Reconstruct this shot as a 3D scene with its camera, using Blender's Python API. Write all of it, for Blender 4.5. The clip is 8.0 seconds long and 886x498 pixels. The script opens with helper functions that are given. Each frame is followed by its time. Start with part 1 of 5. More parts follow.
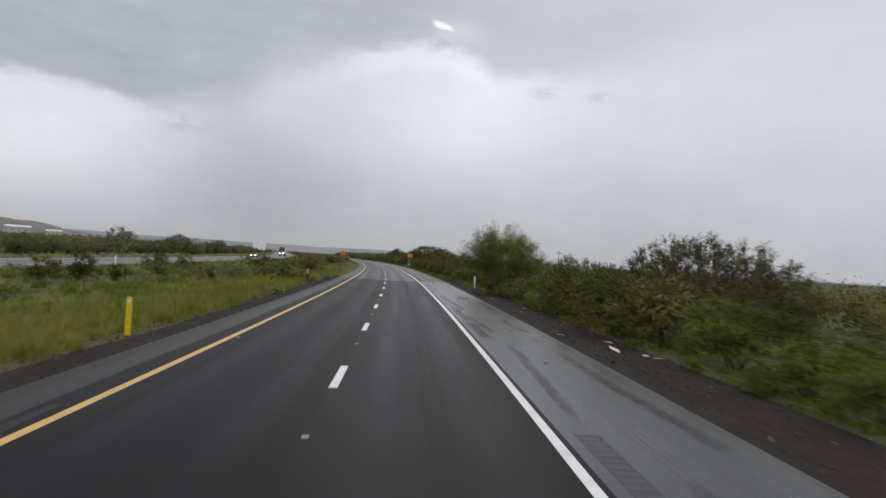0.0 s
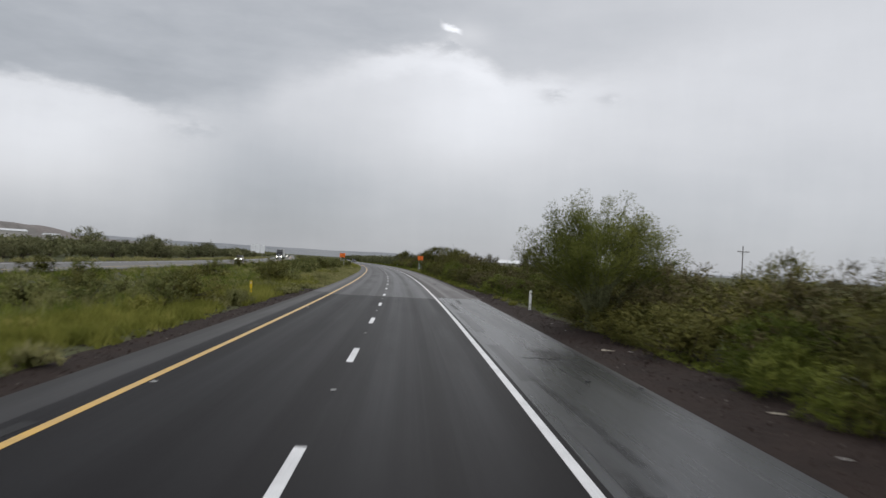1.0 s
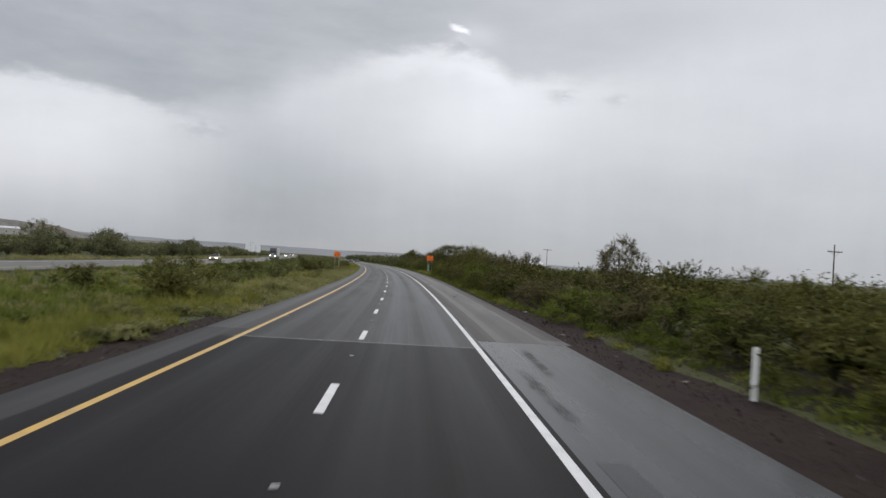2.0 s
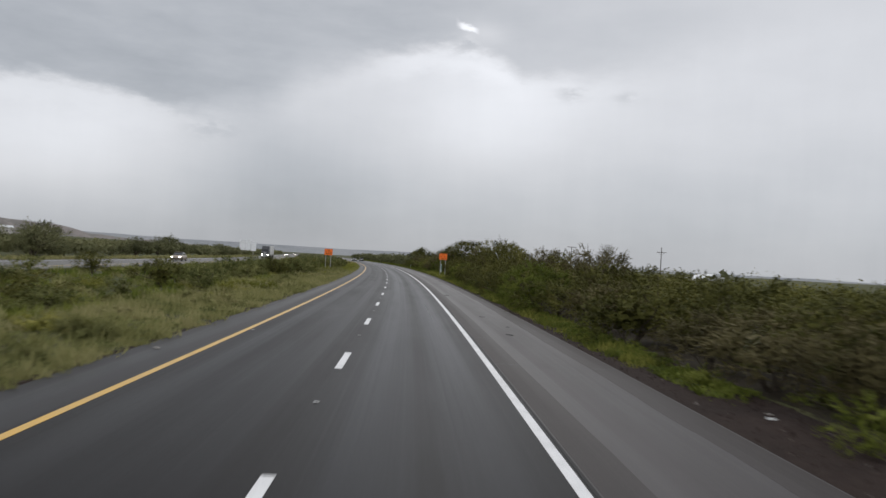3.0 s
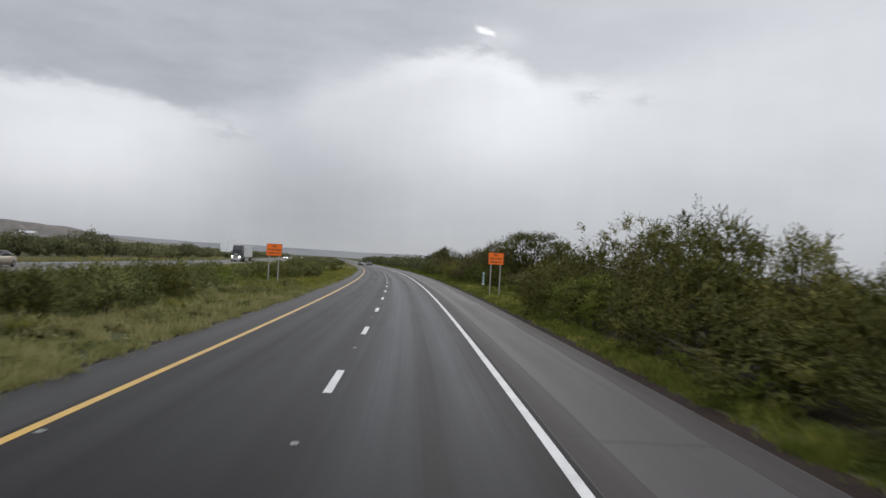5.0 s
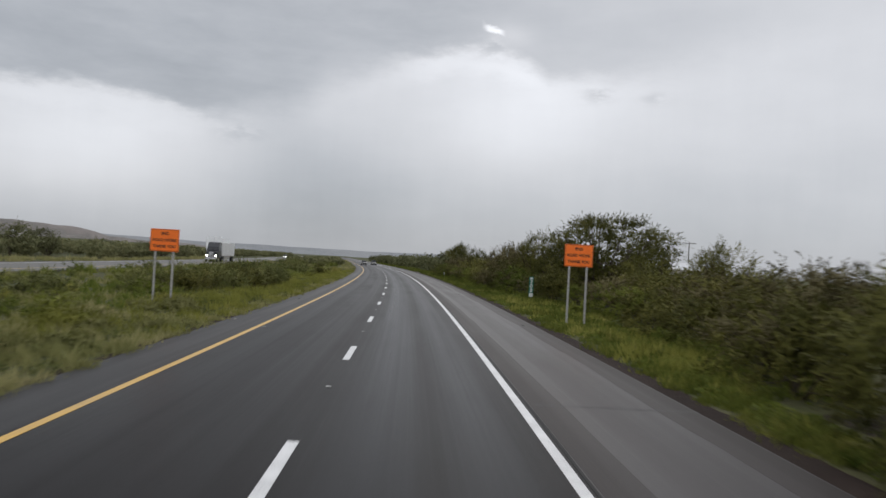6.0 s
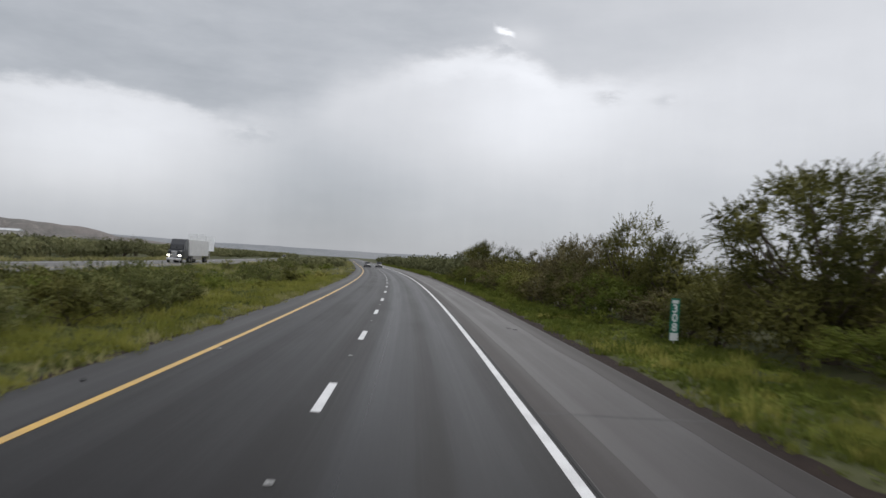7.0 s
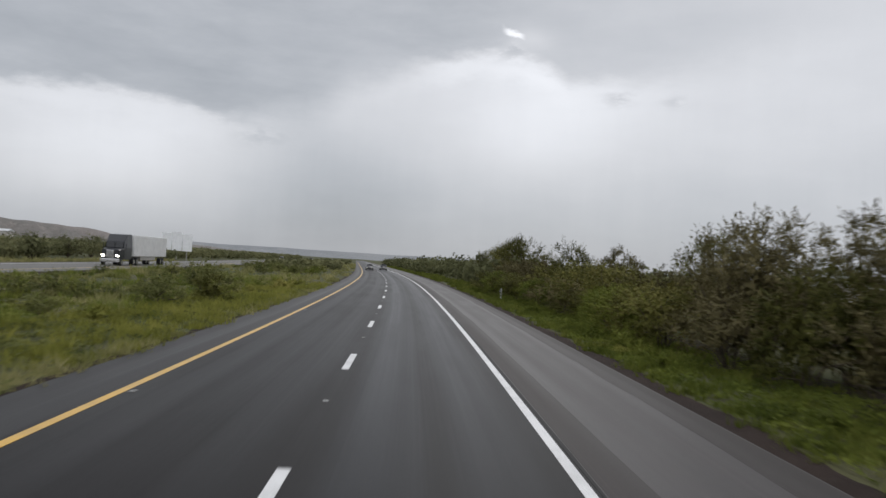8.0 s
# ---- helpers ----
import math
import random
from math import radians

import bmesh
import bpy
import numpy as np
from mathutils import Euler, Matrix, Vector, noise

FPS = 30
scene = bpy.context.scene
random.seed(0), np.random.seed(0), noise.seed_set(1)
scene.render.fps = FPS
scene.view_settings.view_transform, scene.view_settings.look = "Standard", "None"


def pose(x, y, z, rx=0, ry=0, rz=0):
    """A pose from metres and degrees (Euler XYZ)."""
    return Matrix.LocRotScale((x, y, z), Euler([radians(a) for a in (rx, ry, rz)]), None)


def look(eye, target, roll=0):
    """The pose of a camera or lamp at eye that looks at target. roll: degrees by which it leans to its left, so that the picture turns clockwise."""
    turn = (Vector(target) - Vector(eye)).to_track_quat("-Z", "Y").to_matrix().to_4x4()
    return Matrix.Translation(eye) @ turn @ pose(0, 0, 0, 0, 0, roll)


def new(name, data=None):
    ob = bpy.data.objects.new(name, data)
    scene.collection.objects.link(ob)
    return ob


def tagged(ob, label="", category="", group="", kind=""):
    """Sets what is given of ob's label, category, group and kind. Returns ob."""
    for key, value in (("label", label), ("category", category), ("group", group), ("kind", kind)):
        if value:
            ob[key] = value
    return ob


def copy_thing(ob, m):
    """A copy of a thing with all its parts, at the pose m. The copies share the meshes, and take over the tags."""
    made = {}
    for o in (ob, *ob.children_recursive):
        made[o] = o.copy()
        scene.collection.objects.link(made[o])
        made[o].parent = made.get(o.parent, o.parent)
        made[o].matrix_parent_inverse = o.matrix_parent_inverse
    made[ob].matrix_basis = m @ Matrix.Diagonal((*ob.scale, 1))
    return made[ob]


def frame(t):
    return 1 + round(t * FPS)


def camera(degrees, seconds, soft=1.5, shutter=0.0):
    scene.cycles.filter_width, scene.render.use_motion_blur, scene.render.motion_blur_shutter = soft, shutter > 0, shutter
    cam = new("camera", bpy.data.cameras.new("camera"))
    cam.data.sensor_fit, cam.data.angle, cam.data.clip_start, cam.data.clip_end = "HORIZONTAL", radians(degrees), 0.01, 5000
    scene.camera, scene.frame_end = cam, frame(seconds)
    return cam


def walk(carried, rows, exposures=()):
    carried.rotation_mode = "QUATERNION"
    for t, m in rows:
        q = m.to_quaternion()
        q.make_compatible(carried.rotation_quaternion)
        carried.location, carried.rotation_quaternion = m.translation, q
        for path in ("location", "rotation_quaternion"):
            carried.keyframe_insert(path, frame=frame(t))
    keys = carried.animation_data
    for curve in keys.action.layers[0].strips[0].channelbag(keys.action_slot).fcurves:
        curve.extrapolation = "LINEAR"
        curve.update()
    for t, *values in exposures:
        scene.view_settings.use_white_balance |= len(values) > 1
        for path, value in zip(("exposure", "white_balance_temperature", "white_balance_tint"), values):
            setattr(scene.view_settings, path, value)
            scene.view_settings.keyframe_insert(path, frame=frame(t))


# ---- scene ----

# ---------------------------------------------------------------- camera
cam = camera(57.87, 8.0, soft=1.5, shutter=0.22)
walk(cam, [
    (0.0, pose(1.272, -0.005, 2.616, 90.762, -3.418, -2.521)),
    (0.5, pose(1.296, 16.363, 2.616, 90.816, -3.141, -2.124)),
    (1.0, pose(1.215, 32.230, 2.616, 90.916, -3.115, -1.814)),
    (1.5, pose(0.997, 47.606, 2.616, 90.971, -3.462, -1.609)),
    (2.0, pose(0.854, 63.329, 2.616, 90.911, -3.378, -1.298)),
    (2.5, pose(0.643, 79.051, 2.616, 90.852, -3.293, -0.979)),
    (3.0, pose(0.360, 94.773, 2.616, 90.792, -3.209, -0.651)),
    (3.5, pose(-0.013, 111.168, 2.616, 90.831, -2.850, -0.201)),
    (4.0, pose(-0.610, 127.011, 2.616, 90.927, -3.090, 0.028)),
    (4.5, pose(-1.286, 142.850, 2.616, 91.023, -3.331, 0.264)),
    (5.0, pose(-1.948, 158.712, 2.616, 90.969, -3.248, 0.587)),
    (5.5, pose(-2.694, 174.572, 2.616, 90.916, -3.165, 0.917)),
    (6.0, pose(-3.527, 190.427, 2.616, 90.863, -3.082, 1.257)),
    (6.5, pose(-4.469, 206.102, 2.616, 90.933, -3.283, 1.652)),
    (7.0, pose(-5.506, 221.572, 2.616, 90.946, -3.292, 1.965)),
    (7.5, pose(-6.684, 237.438, 2.616, 91.005, -3.345, 2.264)),
    (8.0, pose(-7.870, 252.598, 2.616, 91.049, -3.339, 2.612)),
], [(0.0, 0.03), (3.5, 0.05), (4.5, 0.08), (6.0, 0.04), (6.5, 0.09), (7.0, 0.09), (8.0, 0.05)])

# ---------------------------------------------------------------- sky and light
class Nodes:
    """Short hand for node trees."""

    def __init__(self, tree):
        self.t = tree
        tree.nodes.clear()

    def n(self, kind, **props):
        node = self.t.nodes.new(kind)
        for key, value in props.items():
            if key == "op":
                node.operation = value
            elif key == "blend":
                node.blend_type = value
            elif key == "dtype":
                node.data_type = value
            elif key == "clamp":
                node.use_clamp = value
        return node

    def put(self, socket, value):
        if hasattr(value, "is_linked"):
            self.t.links.new(value, socket)
        else:
            socket.default_value = value

    def math(self, op, a, b=0.0, c=0.0):
        node = self.n("ShaderNodeMath", op=op)
        for i, v in enumerate((a, b, c)):
            self.put(node.inputs[i], v)
        return node.outputs[0]

    def smooth(self, x, lo, hi, a=0.0, b=1.0):
        node = self.t.nodes.new("ShaderNodeMapRange")
        node.interpolation_type = "SMOOTHSTEP"
        for i, v in enumerate((x, lo, hi, a, b)):
            self.put(node.inputs[i], v)
        return node.outputs[0]

    def ramp(self, x, stops):
        node = self.t.nodes.new("ShaderNodeValToRGB")
        els = node.color_ramp.elements
        while len(els) < len(stops):
            els.new(0.5)
        for el, (p, c) in zip(els, stops):
            el.position = p
            el.color = (c, c, c, 1) if isinstance(c, float) else (*c, 1)
        self.put(node.inputs[0], x)
        return node.outputs[0]

    def noise(self, vec, scale, detail=3.0, rough=0.55):
        node = self.t.nodes.new("ShaderNodeTexNoise")
        if vec is not None:
            self.put(node.inputs["Vector"], vec)
        for k, v in (("Scale", scale), ("Detail", detail), ("Roughness", rough)):
            self.put(node.inputs[k], v)
        return node.outputs["Fac"]

    def mix(self, f, a, b, blend="MIX"):
        node = self.n("ShaderNodeMix", dtype="RGBA", blend=blend)
        ins = [s for s in node.inputs if s.type == "RGBA"]
        self.put(node.inputs[0], f)
        for s, v in zip(ins, (a, b)):
            self.put(s, (*v, 1) if isinstance(v, tuple) and len(v) == 3 else v)
        return [s for s in node.outputs if s.type == "RGBA"][0]

    def vec(self, v, scale):
        node = self.n("ShaderNodeVectorMath", op="MULTIPLY")
        self.put(node.inputs[0], v)
        node.inputs[1].default_value = scale
        return node.outputs[0]


SUN_EL, SUN_AZ = radians(42), radians(2)      # azimuth counted to the right of north (+y)
world = bpy.data.worlds.new("overcast_sky")
scene.world = world
world.use_nodes = True
w = Nodes(world.node_tree)
coord = w.n("ShaderNodeTexCoord").outputs["Generated"]
sep = w.n("ShaderNodeSeparateXYZ")
w.put(sep.inputs[0], coord)
dx, dy, dz = sep.outputs
az = w.math("MULTIPLY", w.math("ARCTAN2", dx, dy), 57.2958)
el = w.math("MULTIPLY", w.math("ARCSINE", w.math("MINIMUM", w.math("MAXIMUM", dz, -1.0), 1.0)), 57.2958)
stretched = w.vec(coord, (1, 1, 2.6))
n_big = w.noise(stretched, 5.5, 5.0, 0.55)
n_mid = w.noise(stretched, 14.0, 5.0, 0.6)
n_fine = w.noise(stretched, 38.0, 4.0, 0.6)
n_band = w.noise(w.vec(coord, (1, 1, 4.0)), 4.2, 5.0, 0.58)


def az01(deg):
    return (deg + 45) / 90


def blob(a0, e0, sa, se):
    da = w.math("DIVIDE", w.math("SUBTRACT", az, a0), sa)
    de = w.math("DIVIDE", w.math("SUBTRACT", el, e0), se)
    r2 = w.math("ADD", w.math("MULTIPLY", da, da), w.math("MULTIPLY", de, de))
    return w.math("POWER", 2.71828, w.math("MULTIPLY", r2, -1.0))


# height of the ragged cloud base over the azimuth, in degrees / 20
az_f = w.math("DIVIDE", w.math("ADD", az, 45.0), 90.0)
base = w.math("MULTIPLY", w.ramp(az_f, [
    (0.0, 0.48), (az01(-27), 0.485), (az01(-22), 0.487), (az01(-17), 0.445), (az01(-13), 0.455), (az01(-9.6), 0.60),
    (az01(-7.3), 0.645), (az01(-5), 0.692), (az01(-1.8), 0.735), (az01(1.6), 0.745), (az01(4.35), 0.70), (az01(5.6), 0.655),
    (az01(10.4), 0.655), (az01(14.3), 0.68), (az01(22), 0.78), (1.0, 0.85)]), 20.0)
edge = w.math("SUBTRACT", el, base)
edge = w.math("ADD", edge, w.math("MULTIPLY", w.math("SUBTRACT", n_mid, 0.5), 1.7))
edge = w.math("ADD", edge, w.math("MULTIPLY", w.math("SUBTRACT", n_big, 0.5), 2.2))
edge = w.math("ADD", edge, w.math("MULTIPLY", w.math("SUBTRACT", n_fine, 0.5), 1.1))
# its edge is crisp on one side and melts into rain on the other
blur = w.math("MULTIPLY", w.ramp(az_f, [(0.0, 0.2), (az01(-19), 0.22), (az01(-14), 0.7), (az01(-10), 0.8), (az01(-6), 0.42), (az01(-1), 0.2), (az01(3), 0.2), (az01(8), 0.34), (az01(13), 0.6), (1.0, 1.0)]), 5.0)
dark = w.smooth(edge, w.math("MULTIPLY", blur, -0.45), w.math("MULTIPLY", blur, 0.8))
# the dark cloud thins out towards the right
dark = w.math("MULTIPLY", dark, w.ramp(az_f, [(0.0, 1.0), (az01(-4), 1.0), (az01(5), 0.62), (az01(15), 0.42), (az01(24), 0.12), (1.0, 0.1)]))

# torn scraps of cloud hanging under the base
for a0, e0, sa, se, k in ((9.1, 12.1, 1.1, 0.55, 0.45), (12.9, 11.9, 0.9, 0.4, 0.4), (-15.8, 8.2, 1.6, 0.8, 0.5), (1.7, 15.3, 1.6, 0.7, 0.9)):
    dark = w.math("MAXIMUM", dark, w.math("MULTIPLY", blob(a0, e0, sa, se), w.smooth(n_fine, 0.35, 0.62, 0.0, k)))

# sheet of rain light below it: brightest under the edge, grey towards the horizon
low = w.smooth(el, -1.0, 12.0)
clear_v = w.math("ADD", 0.43, w.math("MULTIPLY", low, 0.25))
# two bright openings and a rain shaft between
glow = w.math("ADD", w.math("MULTIPLY", blob(4.2, 10.6, 6.6, 4.6), 0.155), w.math("MULTIPLY", blob(-26.0, 6.0, 7.0, 3.6), 0.20))
shaft = w.math("MULTIPLY", blob(-10.5, 6.0, 5.6, 6.0), 0.10)
clear_v = w.math("SUBTRACT", w.math("ADD", clear_v, glow), shaft)
clear_v = w.math("ADD", clear_v, w.math("MULTIPLY", w.math("SUBTRACT", n_big, 0.5), 0.12))
rim = w.math("DIVIDE", w.math("ADD", edge, 0.9), 0.9)
rim = w.math("POWER", 2.71828, w.math("MULTIPLY", w.math("MULTIPLY", rim, rim), -1.0))
rim_at = w.ramp(az_f, [(0.0, 0.5), (az01(-20), 0.35), (az01(-14), 0.0), (az01(-6), 0.1), (az01(-2.5), 1.0), (az01(3), 0.9), (az01(6), 0.15), (1.0, 0.0)])
clear_v = w.math("ADD", clear_v, w.math("MULTIPLY", w.math("MULTIPLY", rim, rim_at), 0.09))
rain = w.noise(w.vec(coord, (1, 1, 0.16)), 26.0, 4.0, 0.6)
clear_v = w.math("ADD", clear_v, w.math("MULTIPLY", w.math("SUBTRACT", rain, 0.5), 0.05))
right_lift = w.math("MULTIPLY", w.smooth(az, 8.0, 30.0), w.math("MULTIPLY", w.smooth(el, 10.0, 0.0), 0.04))
clear_v = w.math("ADD", clear_v, right_lift)
cloud_v = w.math("ADD", 0.455, w.math("MULTIPLY", w.math("SUBTRACT", n_band, 0.5), 0.24))
cloud_v = w.math("ADD", cloud_v, w.math("MULTIPLY", w.math("SUBTRACT", n_mid, 0.5), 0.10))
cloud_v = w.math("ADD", cloud_v, w.math("MULTIPLY", w.smooth(el, 18.0, 60.0), 0.42))
value = w.math("ADD", w.math("MULTIPLY", clear_v, w.math("SUBTRACT", 1.0, dark)), w.math("MULTIPLY", cloud_v, dark))
# behind the traveller the storm thins and the sky is brighter
value = w.math("ADD", value, w.math("MULTIPLY", w.smooth(dy, 0.3, -0.6), 0.30))
# the gap where the sun nearly breaks through
slant = w.math("SUBTRACT", el, w.math("MULTIPLY", w.math("SUBTRACT", az, 1.5), -0.28))
torn = w.math("ADD", slant, w.math("MULTIPLY", w.math("SUBTRACT", n_fine, 0.5), 0.7))
gap = w.math("MULTIPLY", w.smooth(w.math("ABSOLUTE", w.math("SUBTRACT", torn, 16.32)), 0.34, 0.08), w.smooth(w.math("ABSOLUTE", w.math("SUBTRACT", az, 1.5)), 0.95, 0.3))
gap = w.math("ADD", gap, w.math("MULTIPLY", blob(2.6, 16.0, 1.6, 0.9), 0.25))
value = w.math("ADD", value, w.math("MULTIPLY", gap, 0.42))
tint = w.mix(w.smooth(value, 0.3, 0.7), (0.935, 1.0, 1.10), (0.975, 0.995, 1.05))
grey = w.n("ShaderNodeCombineColor")
for i in range(3):
    w.put(grey.inputs[i], value)
clouds = w.mix(1.0, grey.outputs[0], tint, "MULTIPLY")
sky = w.n("ShaderNodeTexSky")
sky.sky_type = "NISHITA"
sky.sun_disc = False
sky.sun_elevation, sky.sun_rotation = SUN_EL, SUN_AZ
clear_sky = w.mix(1.0, sky.outputs[0], (0.1, 0.1, 0.1), "MULTIPLY")
seen = w.mix(0.96, clear_sky, clouds)
bg = w.n("ShaderNodeBackground")
w.put(bg.inputs[0], seen)
bg.inputs[1].default_value = 1.0
w.put(w.n("ShaderNodeOutputWorld").inputs[0], bg.outputs[0])

sun = new("sun", bpy.data.lights.new("sun", "SUN"))
sun.data.energy, sun.data.angle, sun.data.color = 0.7, radians(25), (1.0, 0.97, 0.92)
sun.matrix_world = look((0, 0, 50), Vector((0, 0, 50)) - Vector((math.sin(SUN_AZ) * math.cos(SUN_EL), math.cos(SUN_AZ) * math.cos(SUN_EL), math.sin(SUN_EL))))


# ---------------------------------------------------------------- materials
def material(name):
    mat = bpy.data.materials.new(name)
    mat.use_nodes = True
    g = Nodes(mat.node_tree)
    out = g.n("ShaderNodeOutputMaterial")
    bsdf = g.n("ShaderNodeBsdfPrincipled")
    g.put(out.inputs[0], bsdf.outputs[0])
    g.bsdf, g.out = bsdf, out
    return mat, g


def finish(g, color=None, rough=None, metal=None, spec=None, bump=None, strength=0.3, dist=0.02):
    for key, v in (("Base Color", color), ("Roughness", rough), ("Metallic", metal), ("Specular IOR Level", spec)):
        if v is not None:
            g.put(g.bsdf.inputs[key], (*v, 1) if isinstance(v, tuple) else v)
    if bump is not None:
        b = g.n("ShaderNodeBump")
        b.inputs["Strength"].default_value, b.inputs["Distance"].default_value = strength, dist
        g.put(b.inputs["Height"], bump)
        g.put(g.bsdf.inputs["Normal"], b.outputs[0])


def pos(g):
    return g.n("ShaderNodeNewGeometry").outputs["Position"]


def uv(g):
    return g.n("ShaderNodeUVMap").outputs[0]


def plain(name, color, rough=0.5, metal=0.0, vary=0.12, scale=6.0, spec=0.4, bump=0.15):
    """A painted, metal or plastic surface with soft grime and fine grain."""
    mat, g = material(name)
    p = g.n("ShaderNodeTexCoord").outputs["Object"]
    a, b = g.noise(p, scale, 4), g.noise(p, scale * 9, 3)
    f = g.smooth(g.math("ADD", g.math("MULTIPLY", a, 0.7), g.math("MULTIPLY", b, 0.3)), 0.35, 0.7)
    lo = tuple(c * (1 - vary * 1.6) for c in color)
    hi = tuple(min(1.0, c * (1 + vary)) for c in color)
    finish(g, g.mix(f, hi, lo), g.math("ADD", rough - 0.06, g.math("MULTIPLY", a, 0.12)), metal, spec, b, bump, 0.004)
    return mat


def glow_mat(name, color, strength):
    mat, g = material(name)
    e = g.n("ShaderNodeEmission")
    e.inputs[0].default_value, e.inputs[1].default_value = (*color, 1), strength
    g.put(g.out.inputs[0], e.outputs[0])
    return mat


def asphalt(name, dark, light, rough, streak, pools=0.12, spec=0.1, sheen=0.0):
    """Rain-wet asphalt; the map is (metres along, metres across). sheen: wet shine mixed into the lane's colour."""
    mat, g = material(name)
    p, q = pos(g), uv(g)
    grain = g.noise(p, 55, 3, 0.7)
    blotch = g.noise(g.vec(q, (0.07, 0.45, 1)), 1.0, 5, 0.6)
    tracks = g.noise(g.vec(q, (0.006, 1.1, 1)), 1.0, 3, 0.55)
    cracks = g.noise(g.vec(q, (0.05, 6.0, 1)), 1.0, 5, 0.7)
    f = g.math("ADD", g.math("MULTIPLY", tracks, streak), g.math("MULTIPLY", blotch, 0.35))
    f = g.math("ADD", f, g.math("MULTIPLY", g.math("SUBTRACT", grain, 0.5), 0.5))
    f = g.math("ADD", f, g.math("MULTIPLY", g.math("SUBTRACT", cracks, 0.5), streak * 0.3))
    col = g.mix(g.smooth(f, 0.2, 0.85), dark, light)
    r = g.math("ADD", rough, g.math("MULTIPLY", g.math("SUBTRACT", tracks, 0.5), 0.5 * streak))
    r = g.math("ADD", r, g.math("MULTIPLY", g.math("SUBTRACT", blotch, 0.5), pools))
    # wheel paths, polished and wetter, twice in each 3.66 m lane
    sep_q = g.n("ShaderNodeSeparateXYZ")
    g.put(sep_q.inputs[0], q)
    wave = g.math("COSINE", g.math("MULTIPLY", g.math("SUBTRACT", sep_q.outputs[1], 0.92), 3.4335))
    path = g.math("MULTIPLY", g.smooth(wave, 0.1, 0.95), g.smooth(blotch, 0.3, 0.6))
    r = g.math("SUBTRACT", r, g.math("MULTIPLY", path, 0.13 * streak))
    # dark oil line between the wheel paths
    centre = g.math("MULTIPLY", g.smooth(wave, -0.1, -0.95), g.smooth(tracks, 0.3, 0.6))
    col = g.mix(g.math("MULTIPLY", centre, 0.5 * streak), col, dark)
    # fine scratches and drag marks along the lanes
    drag = g.noise(g.vec(q, (0.03, 14.0, 1)), 1.0, 4, 0.65)
    col = g.mix(g.math("MULTIPLY", g.smooth(drag, 0.45, 0.72), 0.55 * streak), col, tuple(c * 1.35 for c in light))
    r = g.math("ADD", r, g.math("MULTIPLY", g.math("SUBTRACT", drag, 0.5), 0.25 * streak))
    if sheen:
        # wet sky sheen painted into the travelled lane, pale bluish beside its oil line
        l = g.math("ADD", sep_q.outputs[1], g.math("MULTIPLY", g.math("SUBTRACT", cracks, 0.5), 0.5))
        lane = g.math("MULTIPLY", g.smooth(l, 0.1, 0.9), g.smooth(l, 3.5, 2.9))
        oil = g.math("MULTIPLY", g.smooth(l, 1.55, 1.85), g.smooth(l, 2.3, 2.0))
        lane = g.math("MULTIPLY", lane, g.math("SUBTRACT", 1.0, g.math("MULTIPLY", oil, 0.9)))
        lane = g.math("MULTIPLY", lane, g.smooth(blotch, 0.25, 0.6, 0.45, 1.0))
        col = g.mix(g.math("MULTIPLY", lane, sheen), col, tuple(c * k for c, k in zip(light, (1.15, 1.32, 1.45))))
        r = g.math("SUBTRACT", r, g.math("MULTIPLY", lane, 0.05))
    finish(g, col, r, 0.0, spec, grain, 0.3, 0.004)
    return mat


M_ROAD = asphalt("wet_new_asphalt", (0.0102, 0.0094, 0.0101), (0.0195, 0.0181, 0.0196), 0.44, 0.36, 0.14, 0.02, 0.08)
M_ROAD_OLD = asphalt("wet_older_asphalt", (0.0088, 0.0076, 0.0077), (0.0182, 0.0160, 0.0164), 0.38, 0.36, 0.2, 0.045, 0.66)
M_SHOULDER_WET = asphalt("wet_sealed_shoulder", (0.011, 0.0125, 0.0145), (0.026, 0.029, 0.0335), 0.29, 0.3, 0.25, 0.2)
M_SHOULDER = asphalt("worn_shoulder_asphalt", (0.035, 0.0315, 0.0318), (0.076, 0.0695, 0.0705), 0.5, 0.6, 0.3, 0.14)
M_SHOULDER_LEFT = asphalt("dark_shoulder_asphalt", (0.017, 0.0162, 0.0168), (0.042, 0.040, 0.041), 0.6, 0.6)
M_SHOULDER_WORN = asphalt("worn_median_shoulder_asphalt", (0.0205, 0.0198, 0.0206), (0.048, 0.0462, 0.0478), 0.5, 0.5)
M_SHOULDER_BROWN = asphalt("brownish_shoulder_seam_asphalt", (0.028, 0.0238, 0.0232), (0.063, 0.0555, 0.0545), 0.58, 0.6, 0.25)
# the wet reflection of the far carriageway is put into this pale base colour
M_OPPOSITE = asphalt("reflection_pale_asphalt", (0.11, 0.107, 0.10), (0.19, 0.185, 0.175), 0.6, 0.5)
def smudge_mat():
    """A dark film that thins out towards its edges; the map runs from 0 to 1 both ways."""
    mat, g = material("faint_dark_smudge")
    sep_q = g.n("ShaderNodeSeparateXYZ")
    g.put(sep_q.inputs[0], uv(g))
    fade = g.math("MULTIPLY", g.smooth(g.math("ABSOLUTE", g.math("SUBTRACT", sep_q.outputs[0], 0.5)), 0.5, 0.25), g.smooth(g.math("ABSOLUTE", g.math("SUBTRACT", sep_q.outputs[1], 0.5)), 0.5, 0.12))
    broken = g.noise(pos(g), 1.6, 4, 0.6)
    g.put(g.bsdf.inputs["Alpha"], g.math("MULTIPLY", fade, g.smooth(broken, 0.3, 0.6, 0.1, 0.48)))
    finish(g, g.mix(broken, (0.012, 0.012, 0.013), (0.02, 0.021, 0.023)), 0.5, 0.0, 0.1)
    return mat


